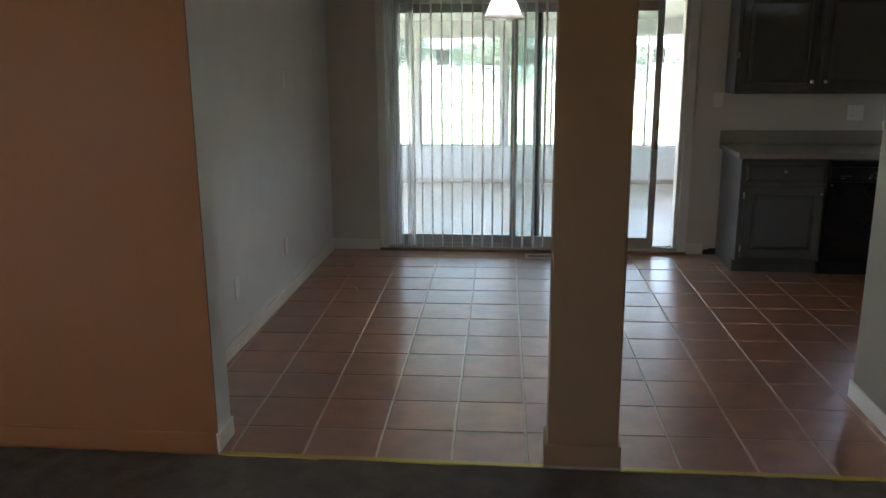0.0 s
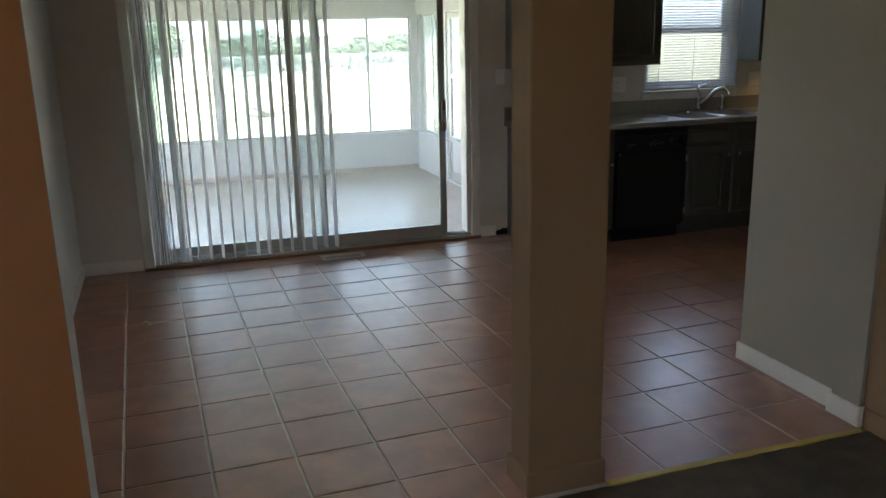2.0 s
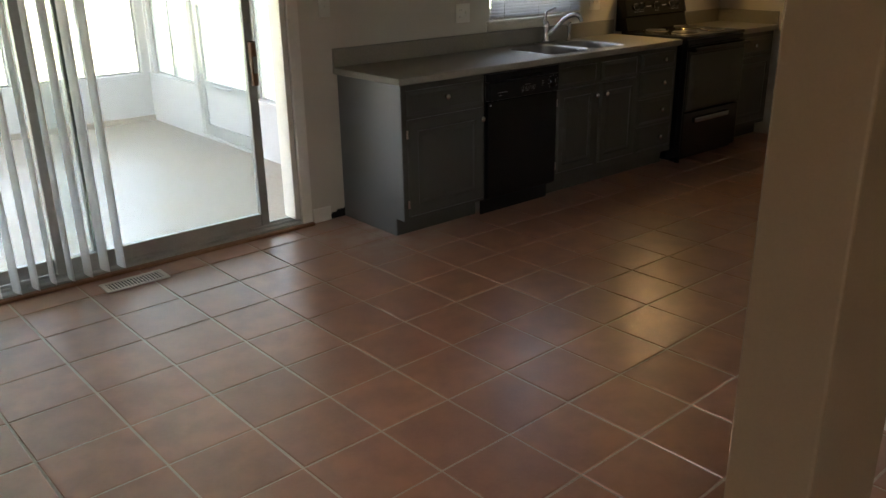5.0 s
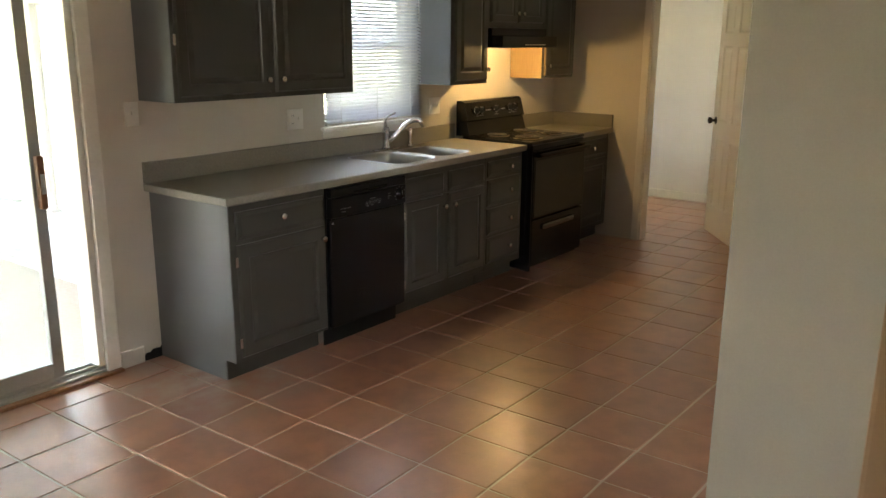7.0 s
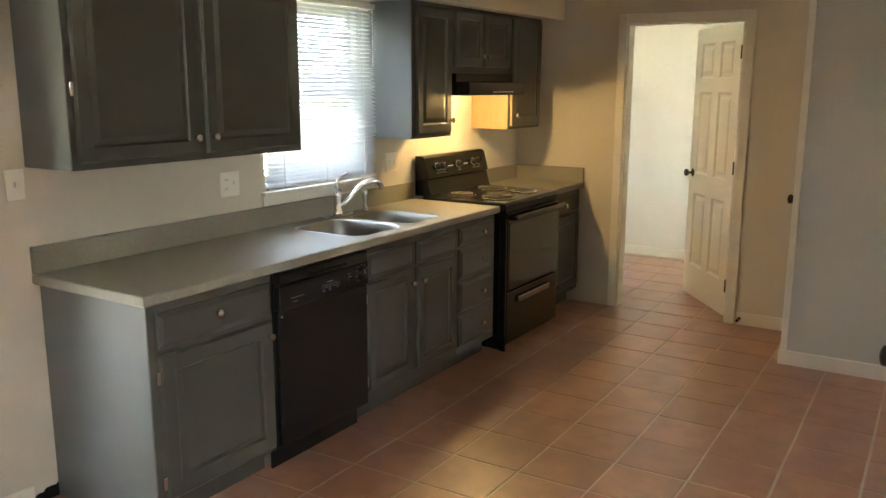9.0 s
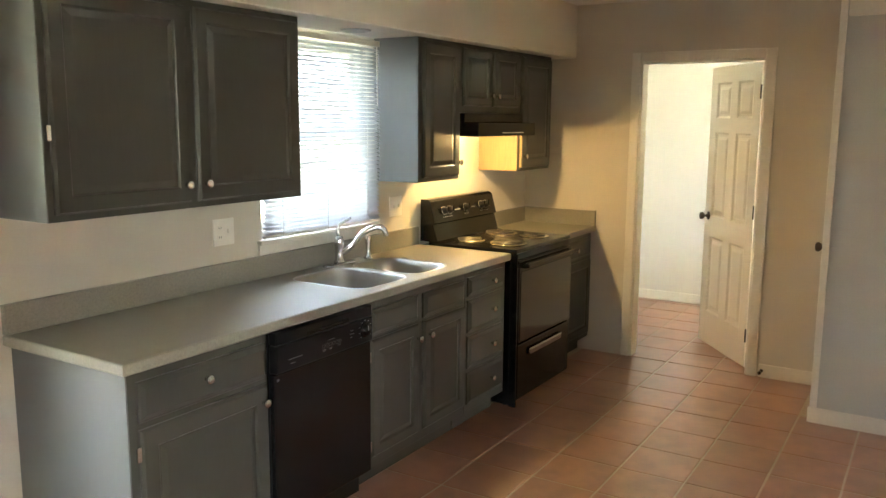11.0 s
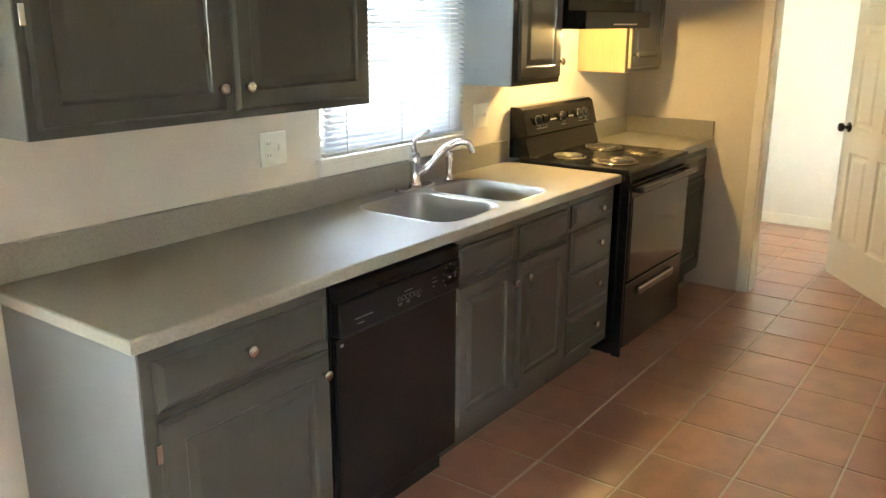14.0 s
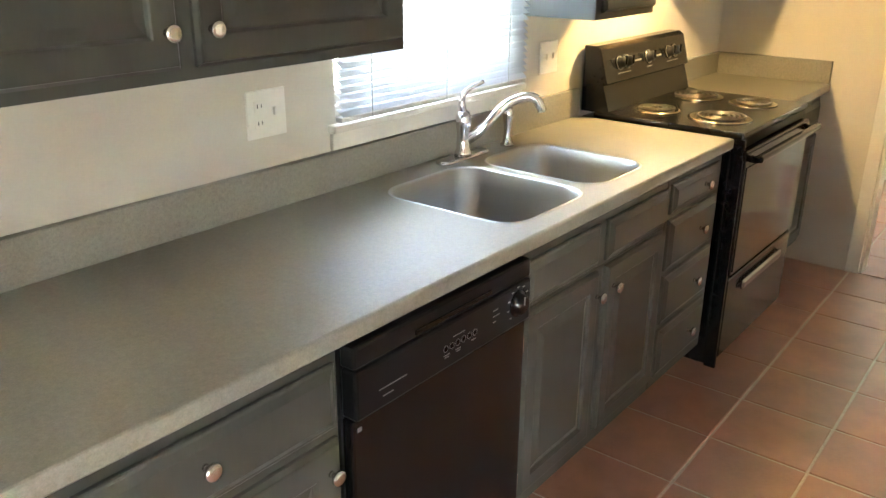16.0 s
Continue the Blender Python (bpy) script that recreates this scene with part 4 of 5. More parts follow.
tube(bm, curve_points([(3.512, 6.76, CT + 0.055), (3.545, 6.72, CT + 0.095), (3.587, 6.675, CT + 0.16), (3.622, 6.632, CT + 0.19), (3.648, 6.60, CT + 0.188), (3.660, 6.585, CT + 0.162), (3.662, 6.582, CT + 0.146)], 6), [0.017] * 6 + [0.015] * 24 + [0.014] * 7, 14)
part("spout", bm, CHROME, tap)
bm = bmesh.new()
tube(bm, curve_points([(3.505, 6.765, CT + 0.14), (3.497, 6.766, CT + 0.178), (3.508, 6.757, CT + 0.212), (3.562, 6.735, CT + 0.236)], 6), [0.012] * 6 + [0.009] * 6 + [0.007] * 7, 10)
part("lever", bm, CHROME, tap)
spray = thing("side_sprayer", (3.735, 6.755, CT), "chrome side sprayer beside the faucet", "sprayer")
bm = bmesh.new()
lathe(bm, [(0.024, 0.0005), (0.024, 0.006), (0.016, 0.012), (0.014, 0.03), (0.011, 0.04), (0.013, 0.07), (0.017, 0.095), (0.016, 0.12), (0.010, 0.13), (0.0, 0.131)], (3.735, 6.755, CT), n=20)
part("nozzle", bm, CHROME, spray)

# stove
SX0, SX1, SF0 = 4.352, 5.108, 6.185
stove = thing("stove", (4.73, 6.5, 0), "black electric coil stove with a raised control panel", "stove")
part("body", boxes((SX0, SX1, SF0 + 0.03, NORTH - 0.015, 0.014, 0.905, 0.003)), BLACK, stove)
part("cooktop", boxes((SX0 - 0.003, SX1 + 0.003, SF0 - 0.005, 6.77, 0.906, 0.928, 0.006)), BLACK, stove)
for fx in (SX0 + 0.04, SX1 - 0.04):
    bm = bmesh.new()
    lathe(bm, [(0.018, 0.001), (0.018, 0.03)], (fx, SF0 + 0.07, 0), n=12)
    part("foot", bm, BLACK_MATT, stove)
    bm = bmesh.new()
    lathe(bm, [(0.018, 0.001), (0.018, 0.03)], (fx, 6.74, 0), n=12)
    part("foot", bm, BLACK_MATT, stove)
part("side_panel", boxes((SX0 - 0.002, SX0 + 0.012, SF0 - 0.014, SF0 + 0.03, 0.006, 0.905, 0.002)), BLACK, stove)
door = part("oven_door", boxes((SX0 + 0.014, SX1 - 0.006, SF0 - 0.02, SF0 + 0.028, 0.385, 0.862, 0.006)), BLACK, stove)
part("window", boxes((SX0 + 0.03, SX1 - 0.022, SF0 - 0.023, SF0 - 0.0195, 0.40, 0.80, 0.002)), OVEN_GLASS, door, "dark reflective oven door glass")
bm = boxes((SX0 + 0.03, SX0 + 0.055, SF0 - 0.055, SF0 - 0.02, 0.822, 0.845, 0.004), (SX1 - 0.045, SX1 - 0.02, SF0 - 0.055, SF0 - 0.02, 0.822, 0.845, 0.004),
           (SX0 + 0.02, SX1 - 0.01, SF0 - 0.075, SF0 - 0.045, 0.826, 0.852, 0.009))
part("handle", bm, BLACK, door, "full-width black bar handle")
part("vent_strip", boxes((SX0 + 0.014, SX1 - 0.006, SF0, SF0 + 0.028, 0.868, 0.902, 0.003)), BLACK_MATT, stove)
drawer = part("drawer", boxes((SX0 + 0.014, SX1 - 0.006, SF0 - 0.016, SF0 + 0.028, 0.045, 0.374, 0.008)), BLACK, stove)
part("pull", boxes((SX0 + 0.15, SX1 - 0.15, SF0 - 0.034, SF0 - 0.015, 0.288, 0.332, 0.012)), GLOSS_BLACK, drawer, "shiny black drawer pull")
bm = bmesh.new()
prof = [(6.66, 0.928), (6.705, 0.935), (6.735, 1.03), (6.72, 1.04), (6.755, 1.165), (6.775, 1.178), (6.825, 1.178), (6.825, 0.928)]
skin(bm, [[(SX0 - 0.002, y, z) for y, z in prof], [(SX1 + 0.002, y, z) for y, z in prof]], False, True)
bm.faces.new([bm.verts.new((SX0 - 0.002, y, z)) for y, z in prof])
guard = part("backguard", bm, BLACK, stove, "raised black control panel")
axis = Vector((0, -0.125, 0.035)).normalized()
for kx in (4.475, 4.535, 4.73, 4.925, 4.985):
    bm = bmesh.new()
    lathe(bm, [(0.027, 0.0), (0.027, 0.004), (0.021, 0.006), (0.019, 0.024), (0.016, 0.027), (0.0, 0.027)], (kx, 6.738, 1.105), axis, 22)
    k = part("control_knob", bm, BLACK_MATT, guard, "round black control knob")
    bm = bmesh.new()
    lathe(bm, [(0.0285, 0.0005), (0.0285, 0.003), (0.0272, 0.0045), (0.0272, 0.0005)], (kx, 6.738, 1.105), axis, 22)
    part("ring", bm, CHROME, k, "thin chrome ring")
    part("pointer", boxes((kx - 0.003, kx + 0.003, 6.703, 6.712, 1.10, 1.135, 0.001)), BLACK, k)
    for j in (-1, 0, 1):
        part("print_mark", boxes((kx + j * 0.018 - 0.005, kx + j * 0.018 + 0.005, 6.7265, 6.7285, 1.066, 1.069)), GREY_PRINT, guard)
for x0, x1 in ((4.60, 4.66), (4.80, 4.85)):
    part("print_bar", boxes((x0, x1, 6.734, 6.737, 1.098, 1.104)), GREY_PRINT, guard)
for bx, by, br in ((4.545, 6.60, 0.078), (4.555, 6.345, 0.10), (4.935, 6.60, 0.10), (4.93, 6.35, 0.078)):
    bm = bmesh.new()
    lathe(bm, [(br + 0.018, 0.9285), (br + 0.018, 0.932), (br + 0.008, 0.934), (br - 0.012, 0.926), (0.02, 0.9225), (0, 0.9225)], (bx, by, 0), n=36)
    burner = part("drip_pan", bm, DRIP, stove, "shiny drip pan")
    bm = bmesh.new()
    turns = 4
    tube(bm, [(bx + (0.018 + (br - 0.022) * t / (turns * 20)) * math.cos(t * 2 * math.pi / 20), by + (0.018 + (br - 0.022) * t / (turns * 20)) * math.sin(t * 2 * math.pi / 20), 0.937) for t in range(turns * 20 + 1)], 0.0045, 6)
    part("coil", bm, COIL, burner, "dark spiral heating coil")

# wall cabinets
UF = 6.553
UFRONT = UF - 0.0195
wallcab = carcass("wall_cabinet", 1.795, 2.985, 1.315, 2.077, UF, "charcoal wall cabinet with two raised-panel doors", toe=False, group="wall cabinets")
for a, b, kx in ((1.815, 2.366, 2.338), (2.402, 2.965, 2.432)):
    d = part("door", raised_front(a, b, 1.338, 2.055, UFRONT, 0.055), CAB, wallcab)
    knob(d, kx, UFRONT, 1.405)
part("end_panel", boxes((1.7905, 1.7945, UF + 0.001, NORTH - 0.002, 1.315, 2.077, 0.001)), CAB_END_LIT, wallcab, "charcoal end panel, daylight tinted into its colour")
hinge(wallcab, 1.809, UFRONT + 0.014, 1.60)
wallcab = carcass("wall_cabinet", 3.915, 4.333, 1.315, 2.077, UF, "tall narrow charcoal wall cabinet beside the range hood", toe=False, group="wall cabinets")
part("end_panel", boxes((3.9105, 3.9145, UF + 0.001, NORTH - 0.002, 1.315, 2.077, 0.001)), CAB_END_LIT, wallcab, "charcoal end panel facing the window, its light put into the colour")
d = part("door", raised_front(3.945, 4.318, 1.338, 2.055, UFRONT, 0.055), CAB, wallcab)
knob(d, 4.296, UFRONT, 1.41)
wallcab = carcass("wall_cabinet", 4.335, 5.075, 1.69, 2.077, UF, "short charcoal wall cabinet over the range hood", toe=False, group="wall cabinets")
for a, b, kx in ((4.358, 4.692, 4.668), (4.716, 5.055, 4.742)):
    d = part("door", raised_front(a, b, 1.728, 2.055, UFRONT, 0.045), CAB, wallcab)
    knob(d, kx, UFRONT, 1.79)
wallcab = carcass("wall_cabinet", 5.077, 5.565, 1.32, 2.077, UF, "charcoal wall cabinet with an unpainted wooden side by the hood", toe=False, group="wall cabinets")
part("bare_side", boxes((5.0725, 5.0765, UF + 0.003, NORTH - 0.003, 1.322, 1.63)), RAW, wallcab, "bare wood cabinet side lit by the hood lamp")
d = part("door", raised_front(5.105, 5.545, 1.34, 2.055, UFRONT, 0.055), CAB, wallcab)
knob(d, 5.135, UFRONT, 1.415)
part("door_edge", boxes((5.1015, 5.1045, UFRONT + 0.003, UFRONT + 0.018, 1.345, 1.62)), RAW, d, "bare wooden door edge")

hood = thing("range_hood", (4.705, 6.6, 1.56), "black range hood with a lit lamp over the stove", "range hood")
part("body", boxes((4.338, 5.072, 6.52, NORTH - 0.004, 1.635, 1.688, 0.003)), BLACK, hood)
part("canopy", boxes((4.338, 4.35, 6.44, NORTH - 0.004, 1.555, 1.634), (5.06, 5.072, 6.44, NORTH - 0.004, 1.555, 1.634), (4.338, 5.072, 6.428, 6.4395, 1.555, 1.634, 0.003),
                     (4.35, 5.06, 6.44, NORTH - 0.004, 1.626, 1.634)), BLACK, hood)
part("trim_bar", boxes((4.62, 4.90, 6.424, 6.4275, 1.572, 1.578)), CHROME, hood, "thin bright trim line")
bm = bmesh.new()
lathe(bm, [(0.034, 0), (0.03, 0.02), (0.018, 0.032), (0, 0.036)], (4.60, 6.50, 1.60), (0, 0, -1), 20)
part("lamp_lens", bm, HOOD_GLOW, hood, "glowing warm lamp lens")

# soffit lights
for nm, x, y, r, lab in (("recessed_light", 3.52, 6.66, 0.075, "flush round ceiling fitting in the soffit"), ("soffit_fixture", 4.86, 6.50, 0.03, "small white round fitting under the soffit")):
    t = thing(nm, (x, y, 2.079), lab, "ceiling light")
    bm = bmesh.new()
    lathe(bm, [(r, 0), (r, 0.006), (r * 0.8, 0.010), (r * 0.72, 0.004), (0, 0.004)], (x, y, 2.0785), (0, 0, -1), 28)
    part("ring", bm, TRIM if r < 0.05 else ALU, t)

# kitchen window and mini blind
kw = thing("kitchen_window", (3.465, 6.93, 1.09), "white double-hung kitchen window", "window", kind="structure")
part("window_frame", boxes((3.031, 3.065, 6.90, 6.975, 1.091, 2.059, 0.003), (3.865, 3.899, 6.90, 6.975, 1.091, 2.059, 0.003), (3.065, 3.865, 6.90, 6.975, 2.025, 2.059, 0.003), (3.065, 3.865, 6.90, 6.975, 1.091, 1.12, 0.003)), TRIM, kw)
sash("sash", 3.066, 3.864, 6.915, 6.935, 1.121, 1.59, 0.04, kw, TRIM, glass_mat=GLASS_CLEAN)
sash("sash", 3.066, 3.864, 6.94, 6.96, 1.56, 2.024, 0.04, kw, TRIM, glass_mat=GLASS_CLEAN)
part("window_sill", boxes((3.0, 3.93, 6.812, 6.899, 1.068, 1.0895, 0.004)), TRIM, kw)
part("apron", boxes((3.005, 3.925, 6.826, 6.8395, 1.02, 1.067, 0.003)), TRIM, kw)
mb = thing("mini_blind", (3.46, 6.80, 1.10), "white horizontal mini blind lowered over the kitchen window", "window blind")
part("headrail", boxes((3.012, 3.905, 6.795, 6.825, 2.03, 2.06, 0.003)), TRIM, mb)
part("bottom_rail", boxes((3.012, 3.905, 6.797, 6.821, 1.098, 1.112, 0.003)), TRIM, mb)
bm = bmesh.new()
skin(bm, [[(sx, 0.0125 * u, 0.0022 * (1 - u * u) + 0.0125 * u * 0.68 + s) for s, u in ((0, -1), (0, 0), (0, 1), (0.0008, 1), (0.0008, 0), (0.0008, -1))] for sx in (-0.444, 0.444)], False, True)
mini = mesh_of("slat", bm, MINI)
for k in range(43):
    s = new("slat", mini)
    s.parent = mb
    s.matrix_basis = pose(-0.0015 + 0.001 * math.sin(k * 2.3), 0.009, 0.022 + k * 0.0212, 0, 0.1 * math.sin(k * 1.1), 0)
for cx in (3.13, 3.46, 3.79):
    bm = bmesh.new()
    tube(bm, [(cx, 6.796, 1.10), (cx, 6.796, 2.03)], 0.0009, 5)
    part("ladder_cord", bm, PLATE, mb)
bm = bmesh.new()
tube(bm, [(3.87, 6.79, 2.03), (3.868, 6.786, 1.72)], 0.003, 8)
part("tilt_wand", bm, PLATE, mb, "clear tilt wand")


# wall plates
def wall_plate(x, z, w, h, label, kind_of):
    p = thing("wall_switch" if kind_of == "switch" else "wall_outlet", (x, NORTH, z), label, "switch" if kind_of == "switch" else "outlet")
    cover = part("cover_plate", boxes((x - w / 2, x + w / 2, NORTH - 0.007, NORTH - 0.0005, z - h / 2, z + h / 2, 0.003)), PLATE, p)
    n = 2 if w > 0.1 else 1
    for k in range(n):
        cx = x + (k - (n - 1) / 2) * 0.046
        if kind_of == "switch" or k == 1:
            part("toggle", boxes((cx - 0.005, cx + 0.005, NORTH - 0.016, NORTH - 0.0068, z - 0.006, z + 0.014, 0.002)), PLATE, cover)
        else:
            for dz in (-0.021, 0.021):
                s = part("socket", boxes((cx - 0.016, cx + 0.016, NORTH - 0.0085, NORTH - 0.0068, z + dz - 0.014, z + dz + 0.014, 0.001)), PLATE, cover)
                part("slot", boxes((cx - 0.007, cx - 0.005, NORTH - 0.0092, NORTH - 0.0084, z + dz - 0.005, z + dz + 0.005)), BLACK_MATT, s)
                part("slot", boxes((cx + 0.005, cx + 0.007, NORTH - 0.0092, NORTH - 0.0084, z + dz - 0.004, z + dz + 0.004)), BLACK_MATT, s)


wall_plate(1.745, 1.253, 0.075, 0.115, "white single light switch beside the sliding door", "switch")
wall_plate(2.792, 1.155, 0.122, 0.118, "white double wall plate above the counter", "outlet")
wall_plate(4.105, 1.157, 0.118, 0.115, "white double wall plate beside the stove", "switch")
th = thing("wall_switch", (WEST, 5.55, 1.47), "white single light switch on the dining wall", "switch")
part("cover_plate", boxes((WEST + 0.0005, WEST + 0.007, 5.515, 5.585, 1.41, 1.525, 0.003)), PLATE, th)
for oy, oz in ((5.42, 0.36), (4.42, 0.36)):
    th = thing("wall_outlet", (WEST, oy, oz), "white wall outlet low on the dining wall", "outlet")
    part("cover_plate", boxes((WEST + 0.0005, WEST + 0.006, oy - 0.035, oy + 0.035, oz - 0.058, oz + 0.058, 0.002)), PLATE, th)
scrap = thing("paper_scrap", (-0.96, 5.63, 0.003), "small curled white paper scrap on the tile", "litter")
bm = bmesh.new()
tube(bm, curve_points([(-0.985, 5.64, 0.006), (-0.965, 5.625, 0.016), (-0.95, 5.63, 0.009), (-0.94, 5.60, 0.006)], 4), 0.004, 6)
part("curl", bm, PLATE, scrap)


gap = thing("wall_damage", (1.75, NORTH, 0), "dark broken plaster gap at the wall foot by the cabinet", "wall damage", kind="structure")
rnd = random.Random(21)
# jagged black sheet just proud of the wall, for the shade inside the hole
bm = bmesh.new()
edge = [(1.704 + 0.0092 * k, 0.034 + 0.026 * k / 11 + rnd.uniform(-0.008, 0.008)) for k in range(12)]
low = [bm.verts.new((x, NORTH - 0.0035, 0.001)) for x, z in edge]
high = [bm.verts.new((x, NORTH - 0.0035, z)) for x, z in edge]
for k in range(11):
    bm.faces.new((low[k], low[k + 1], high[k + 1], high[k]))
made = bmesh.ops.extrude_face_region(bm, geom=bm.faces[:])
bmesh.ops.translate(bm, verts=[v for v in made["geom"] if isinstance(v, bmesh.types.BMVert)], vec=(0, 0.003, 0))
part("gap", bm, BLACK_MATT, gap)


# ---- doors ----
def casing_y(x0, x1, y0, y1, top, name, label):
    c = thing(name, ((x0 + x1) / 2, (y0 + y1) / 2, 0), label, "trim", kind="structure")
    part("side_casing", boxes((x0, x1, y0 - 0.062, y0, 0.0, top + 0.062, 0.004)), TRIM, c)
    part("side_casing", boxes((x0, x1, y1, y1 + 0.062, 0.0, top + 0.062, 0.004)), TRIM, c)
    part("head_casing", boxes((x0, x1, y0 + 0.0005, y1 - 0.0005, top, top + 0.062, 0.004)), TRIM, c)
    return c


casing_y(EAST - 0.016, EAST - 0.0005, 5.185, 5.985, 2.042, "door_casing", "white wooden casing round the hall door")
jamb = thing("door_jamb", (5.83, 5.58, 0), "white painted jamb of the hall door", "trim", kind="structure")
part("side_jamb", boxes((EAST, 5.89, 5.1805, 5.197, 0, 2.042)), TRIM, jamb)
part("side_jamb", boxes((EAST, 5.89, 5.973, 5.9995, 0, 2.042)), TRIM, jamb)
part("head_jamb", boxes((EAST, 5.89, 5.197, 5.973, 2.03, 2.0595)), TRIM, jamb)


def panel_door(name, width, height, label, knob_material):
    """A six-panel door along +x from its hinge at the origin, 35 mm thick about y = 0."""
    d = thing(name, (0, 0, 0), label, "door")
    s, t = 0.105, 0.0175
    half = (width - 3 * s) / 2
    rows = ((0.24, 0.80), (0.95, 1.56), (1.66, 1.91))
    bars = [(0, s), (width - s, width), (s + half, 2 * s + half)]
    bm = bmesh.new()
    for a, b in bars[:2]:
        box(bm, a, b, -t, t, 0.0, height, 0.002)
    lo = 0.0
    for z0, z1 in list(rows) + [(height, height)]:
        box(bm, s, width - s, -t + 0.0004, t - 0.0004, lo, z0, 0.0)
        lo = z1
    for z0, z1 in rows:
        box(bm, s + half, 2 * s + half, -t + 0.0004, t - 0.0004, z0, z1, 0.0)
    slab = part("slab", bm, DOORW, d)
    for z0, z1 in rows:
        for a in (s, 2 * s + half):
            bm = bmesh.new()
            for sy in (-1, 1):
                def rect(e, yy):
                    return [(a + e, yy, z0 + e), (a + half - e, yy, z0 + e), (a + half - e, yy, z1 - e), (a + e, yy, z1 - e)]
                skin(bm, [rect(0.0, sy * t), rect(0.014, sy * 0.007), rect(0.03, sy * 0.007), rect(0.052, sy * 0.0135)], False, True)
            part("panel", bm, DOORW, slab)
    for sy in (-1, 1):
        bm = bmesh.new()
        lathe(bm, [(0.031, 0), (0.031, 0.005), (0.012, 0.009), (0.010, 0.03), (0.02, 0.036), (0.028, 0.048), (0.026, 0.062), (0.012, 0.068), (0, 0.069)], (width - 0.065, sy * t, 0.95), (0, sy, 0), 22)
        part("door_knob", bm, knob_material, d, "dark bronze round door knob")
    for z in (0.22, 1.05, 1.83):
        bm = bmesh.new()
        lathe(bm, [(0.006, z - 0.045), (0.006, z + 0.045)], (-0.006, t + 0.004, 0), n=10)
        part("hinge", bm, BRONZE, d)
    return d


door = panel_door("hall_door", 0.762, 2.02, "white six-panel hall door standing open with a dark knob", BRONZE)
door.matrix_basis = pose(5.905, 5.215, 0.012, 0, 0, 37.5)
door = panel_door("closet_door", 0.53, 2.02, "white panelled closet door with a dark knob, closed", BRONZE)
door.matrix_basis = pose(5.695, 4.672, 0.012, 0, 0, 180)
door = panel_door("pantry_door", 0.762, 2.02, "white panelled pantry door with a dark knob, closed", BRONZE)
door.matrix_basis = pose(2.97, 3.95, 0.012, 0, 0, 180)
stop = thing("door_stop", (EAST - 0.02, 5.09, 0.05), "small dark spring door stop on the baseboard", "door stop")
bm = bmesh.new()
lathe(bm, [(0.012, 0), (0.012, 0.004), (0.006, 0.008), (0.006, 0.05), (0.011, 0.052), (0.011, 0.066), (0, 0.067)], (EAST - 0.0145, 5.09, 0.045), (-1, 0, 0), 12)
part("spring", bm, BRONZE, stop)

# ---- pendant lamp over the dining floor ----
PC = Vector((0.31, 4.86, 0))
along = Vector((1, -0.25, 0)).normalized()
lamp = thing("pendant_light", (PC.x, PC.y, CEILING), "two-light dark iron pendant with white bell glass shades", "pendant lamp")


def at(u, z, v=0.0):
    return PC + along * u + Vector((-along.y, along.x, 0)) * v + Vector((0, 0, z))


bm = bmesh.new()
tube(bm, curve_points([at(-0.30, 1.978), at(-0.15, 1.99), at(0.0, 2.006), at(0.15, 2.02), at(0.30, 2.03)], 5), 0.011, 10)
part("bar", bm, BRONZE, lamp)
for u, z in ((-0.222, 1.99), (0.222, 2.025)):
    bm = bmesh.new()
    lathe(bm, [(0.014, 0.0), (0.022, -0.01), (0.026, -0.035), (0.026, -0.052), (0.0, -0.052)], at(u, z - 0.01), n=18)
    part("socket_cap", bm, BRONZE, lamp)
    bm = bmesh.new()
    prof = [(0.028, 0.0), (0.05, -0.008), (0.074, -0.032), (0.09, -0.066), (0.103, -0.096), (0.122, -0.115), (0.125, -0.119), (0.12, -0.118), (0.10, -0.10), (0.086, -0.067), (0.07, -0.034), (0.047, -0.012), (0.026, -0.004)]
    lathe(bm, prof, at(u, z - 0.045), n=40)
    part("shade", bm, SHADE, lamp, "white frosted bell glass shade")
    bm = bmesh.new()
    tube(bm, [at(u + 0.033 * math.cos(k * 0.5236), z + 0.055 + 0.033 * math.sin(k * 0.5236)) for k in range(13)], 0.004, 8)
    for a in (0.4, 1.45, 2.5):
        tube(bm, [at(u - 0.033 * math.cos(a), z + 0.055 - 0.033 * math.sin(a)), at(u + 0.033 * math.cos(a), z + 0.055 + 0.033 * math.sin(a))], 0.003, 6)
    tube(bm, [at(u, z), at(u, z + 0.022)], 0.006, 8)
    part("scroll_ball", bm, BRONZE, lamp)
for side in (-1, 1):
    zz = 2.007 + 0.0175 * side
    bm = bmesh.new()
    pts = [at(side * 0.215, zz + 0.02), at(side * 0.17, zz + 0.035), at(side * 0.11, zz + 0.10), at(side * 0.05, zz + 0.105), at(side * 0.02, zz + 0.06), at(side * 0.035, zz + 0.02), at(side * 0.07, zz + 0.022), at(side * 0.075, zz + 0.05), at(side * 0.05, zz + 0.055)]
    tube(bm, curve_points(pts, 6), 0.005, 8)
    part("scroll", bm, BRONZE, lamp)
    # chain of links up to the centre
    a, b = at(side * 0.222, zz + 0.09), at(side * 0.01, 2.22)
    n = 9
    for k in range(n):
        p, q = a.lerp(b, k / n), a.lerp(b, (k + 1.25) / n)
        w = Vector((-along.y, along.x, 0)) * 0.008 if k % 2 else Vector((0, 0, 0.008))
        bm = bmesh.new()
        tube(bm, [p + w, q + w, q - w, p - w, p + w], 0.0022, 6)
        part("chain_link", bm, BRONZE, lamp)
bm = bmesh.new()
tube(bm, [at(0, 2.20), at(0, 2.42)], 0.007, 8)
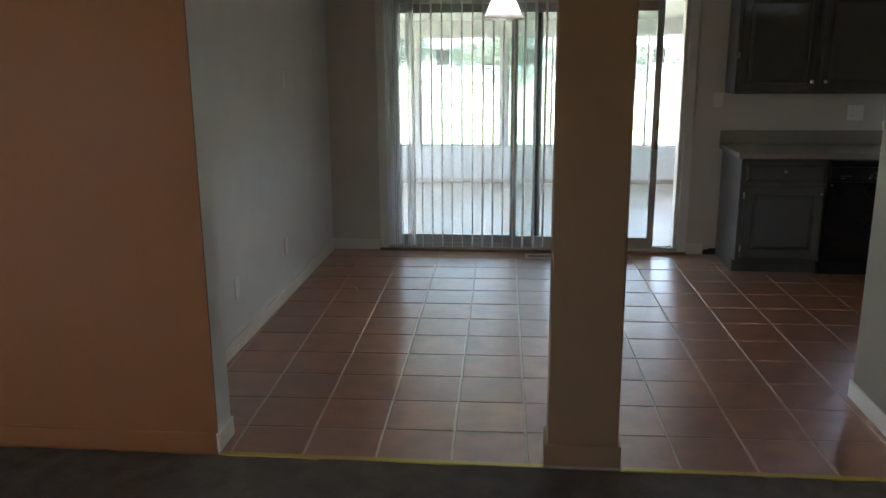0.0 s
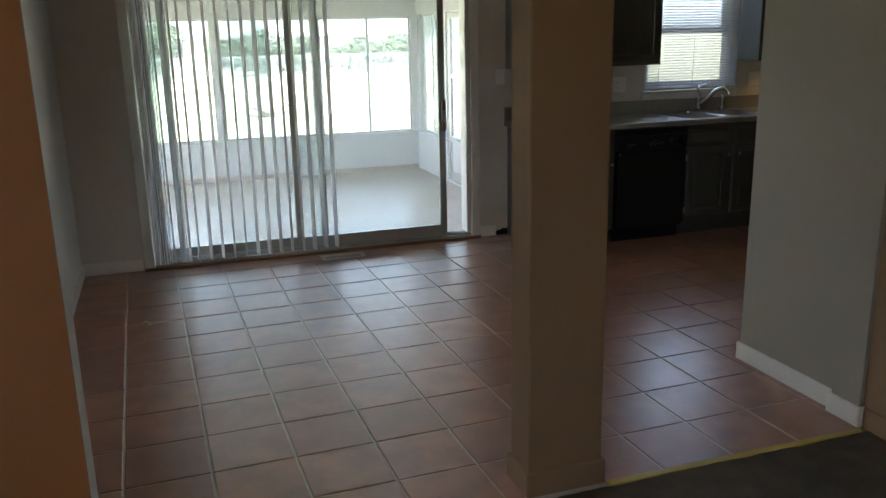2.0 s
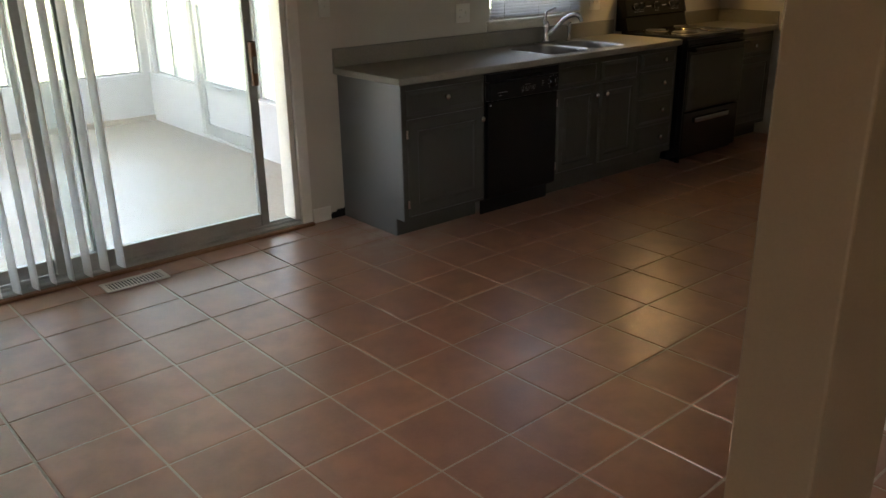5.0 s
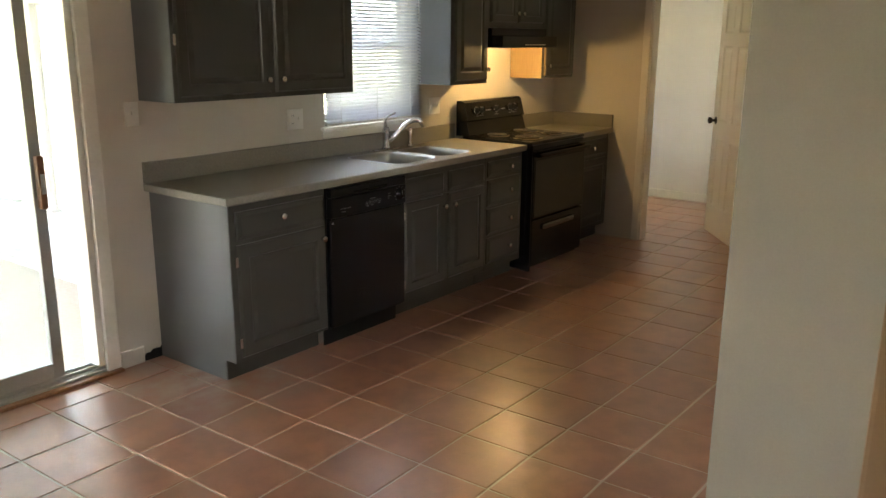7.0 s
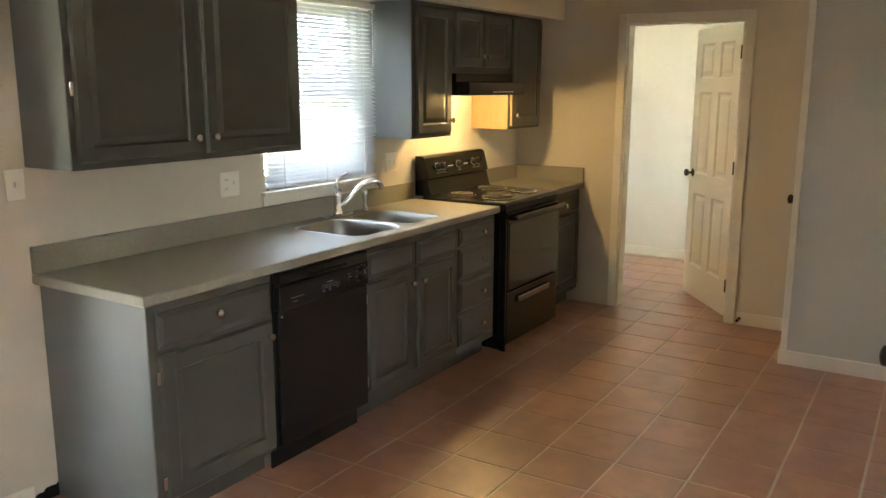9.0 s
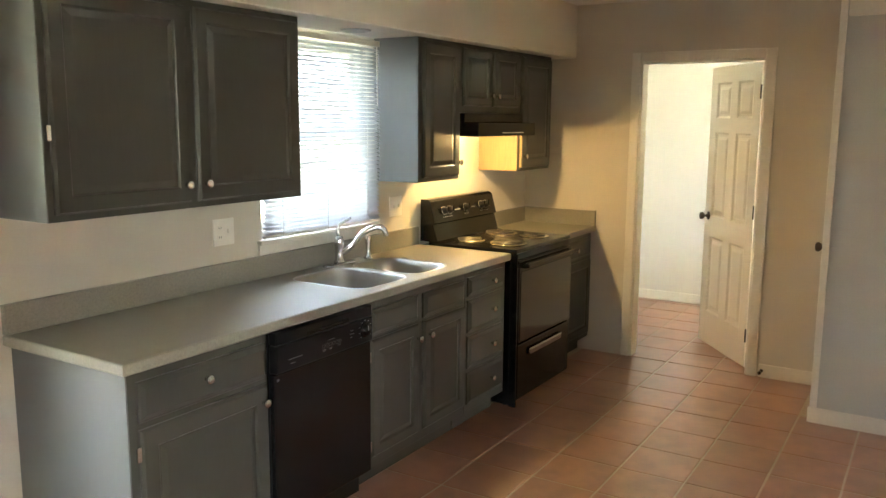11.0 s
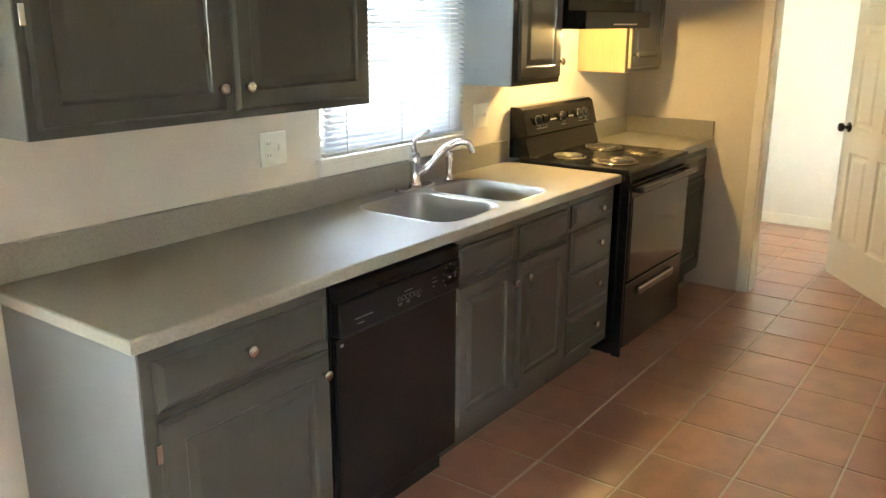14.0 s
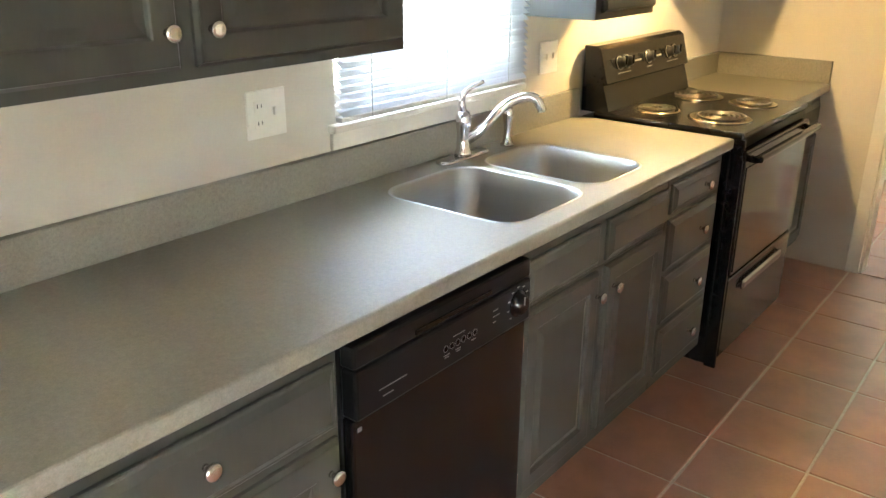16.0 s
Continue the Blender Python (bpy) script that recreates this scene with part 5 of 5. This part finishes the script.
lathe(bm, [(0.02, 2.20), (0.026, 2.215), (0.02, 2.23)], at(0, 0), n=16)
part("stem", bm, BRONZE, lamp)
bm = bmesh.new()
lathe(bm, [(0.06, 2.4395), (0.058, 2.425), (0.03, 2.415), (0, 2.414)], at(0, 0), n=24)
part("canopy", bm, BRONZE, lamp)

# ---- tile floor ----
structure("floor_screed", boxes((WEST, EAST, 3.182, NORTH, -0.12, -0.0030)), GROUT, "mortar bed under the tiles")
structure("floor_hall_screed", boxes((EAST, 7.74, 3.0, NORTH, -0.12, -0.0030)), GROUT, "mortar bed under the hall tiles")
PITCH = 0.3148


def laid(i, j):
    """Grid corner (i, j): long courses that run a little out of square with the walls."""
    x = np.interp(i, (-8, 0, 4, 9, 13, 20, 30), (-3.278, -0.758, 0.505, 2.045, 3.275, 5.452, 8.582))
    y = np.interp(i, (-8, 0, 4, 9, 13, 20, 30), (5.900, 5.960, 5.988, 6.020, 6.000, 6.024, 6.060))
    lean = np.interp(i, (4, 9, 13), (0.0072, 0.0068, 0.0))
    return float(x - lean * (j - 3)), float(y + PITCH * (j - 3))


def lay_tiles(owner, x0, x1, y0, y1, skip=()):
    rnd = random.Random(5)
    for i in range(-5, 30):
        for j in range(-8, 8):
            corners = [laid(i, j), laid(i + 1, j), laid(i + 1, j + 1), laid(i, j + 1)]
            cx, cy = sum(p[0] for p in corners) / 4, sum(p[1] for p in corners) / 4
            if cx < x0 - 0.14 or cx > x1 + 0.14 or cy < y0 - 0.14 or cy > y1 + 0.14:
                continue
            if any(sx0 < cx < sx1 and sy0 < cy < sy1 for sx0, sx1, sy0, sy1 in skip):
                continue
            jig = [(rnd.uniform(-0.0012, 0.0012), rnd.uniform(-0.0012, 0.0012)) for _ in corners]
            lift, tx, ty = rnd.uniform(-0.0007, 0.0007), rnd.uniform(-0.0025, 0.0025), rnd.uniform(-0.0025, 0.0025)
            verts = []
            for inset, z in ((0.0042, -0.0068), (0.0042, -0.0022), (0.0072, 0.0)):
                for (px, py), (sx, sy), (gx, gy) in zip(corners, ((1, 1), (-1, 1), (-1, -1), (1, -1)), jig):
                    vx = min(max(px + sx * inset + gx, x0), x1)
                    vy = min(max(py + sy * inset + gy, y0), y1)
                    verts.append((vx - cx, vy - cy, z + (vx - cx) * tx + (vy - cy) * ty))
            if max(v[0] for v in verts) - min(v[0] for v in verts) < 0.02 or max(v[1] for v in verts) - min(v[1] for v in verts) < 0.02:
                continue
            faces = [(a + k, a + (k + 1) % 4, a + 4 + (k + 1) % 4, a + 4 + k) for a in (0, 4) for k in range(4)] + [(8, 9, 10, 11)]
            me = bpy.data.meshes.new("tile")
            me.from_pydata(verts, [], faces)
            me.materials.append(TILE)
            ob = new("tile", me)
            ob.parent = owner
            ob.location = (cx, cy, lift)


tiles = tagged(new("floor"), "terracotta tile floor of dining room and kitchen", kind="structure")
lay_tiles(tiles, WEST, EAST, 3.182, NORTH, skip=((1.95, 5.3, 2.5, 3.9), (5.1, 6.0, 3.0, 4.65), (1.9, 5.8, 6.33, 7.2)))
hall_tiles = tagged(new("floor_hall"), "terracotta tile floor of the hall", kind="structure")
lay_tiles(hall_tiles, EAST, 7.74, 4.2, NORTH)
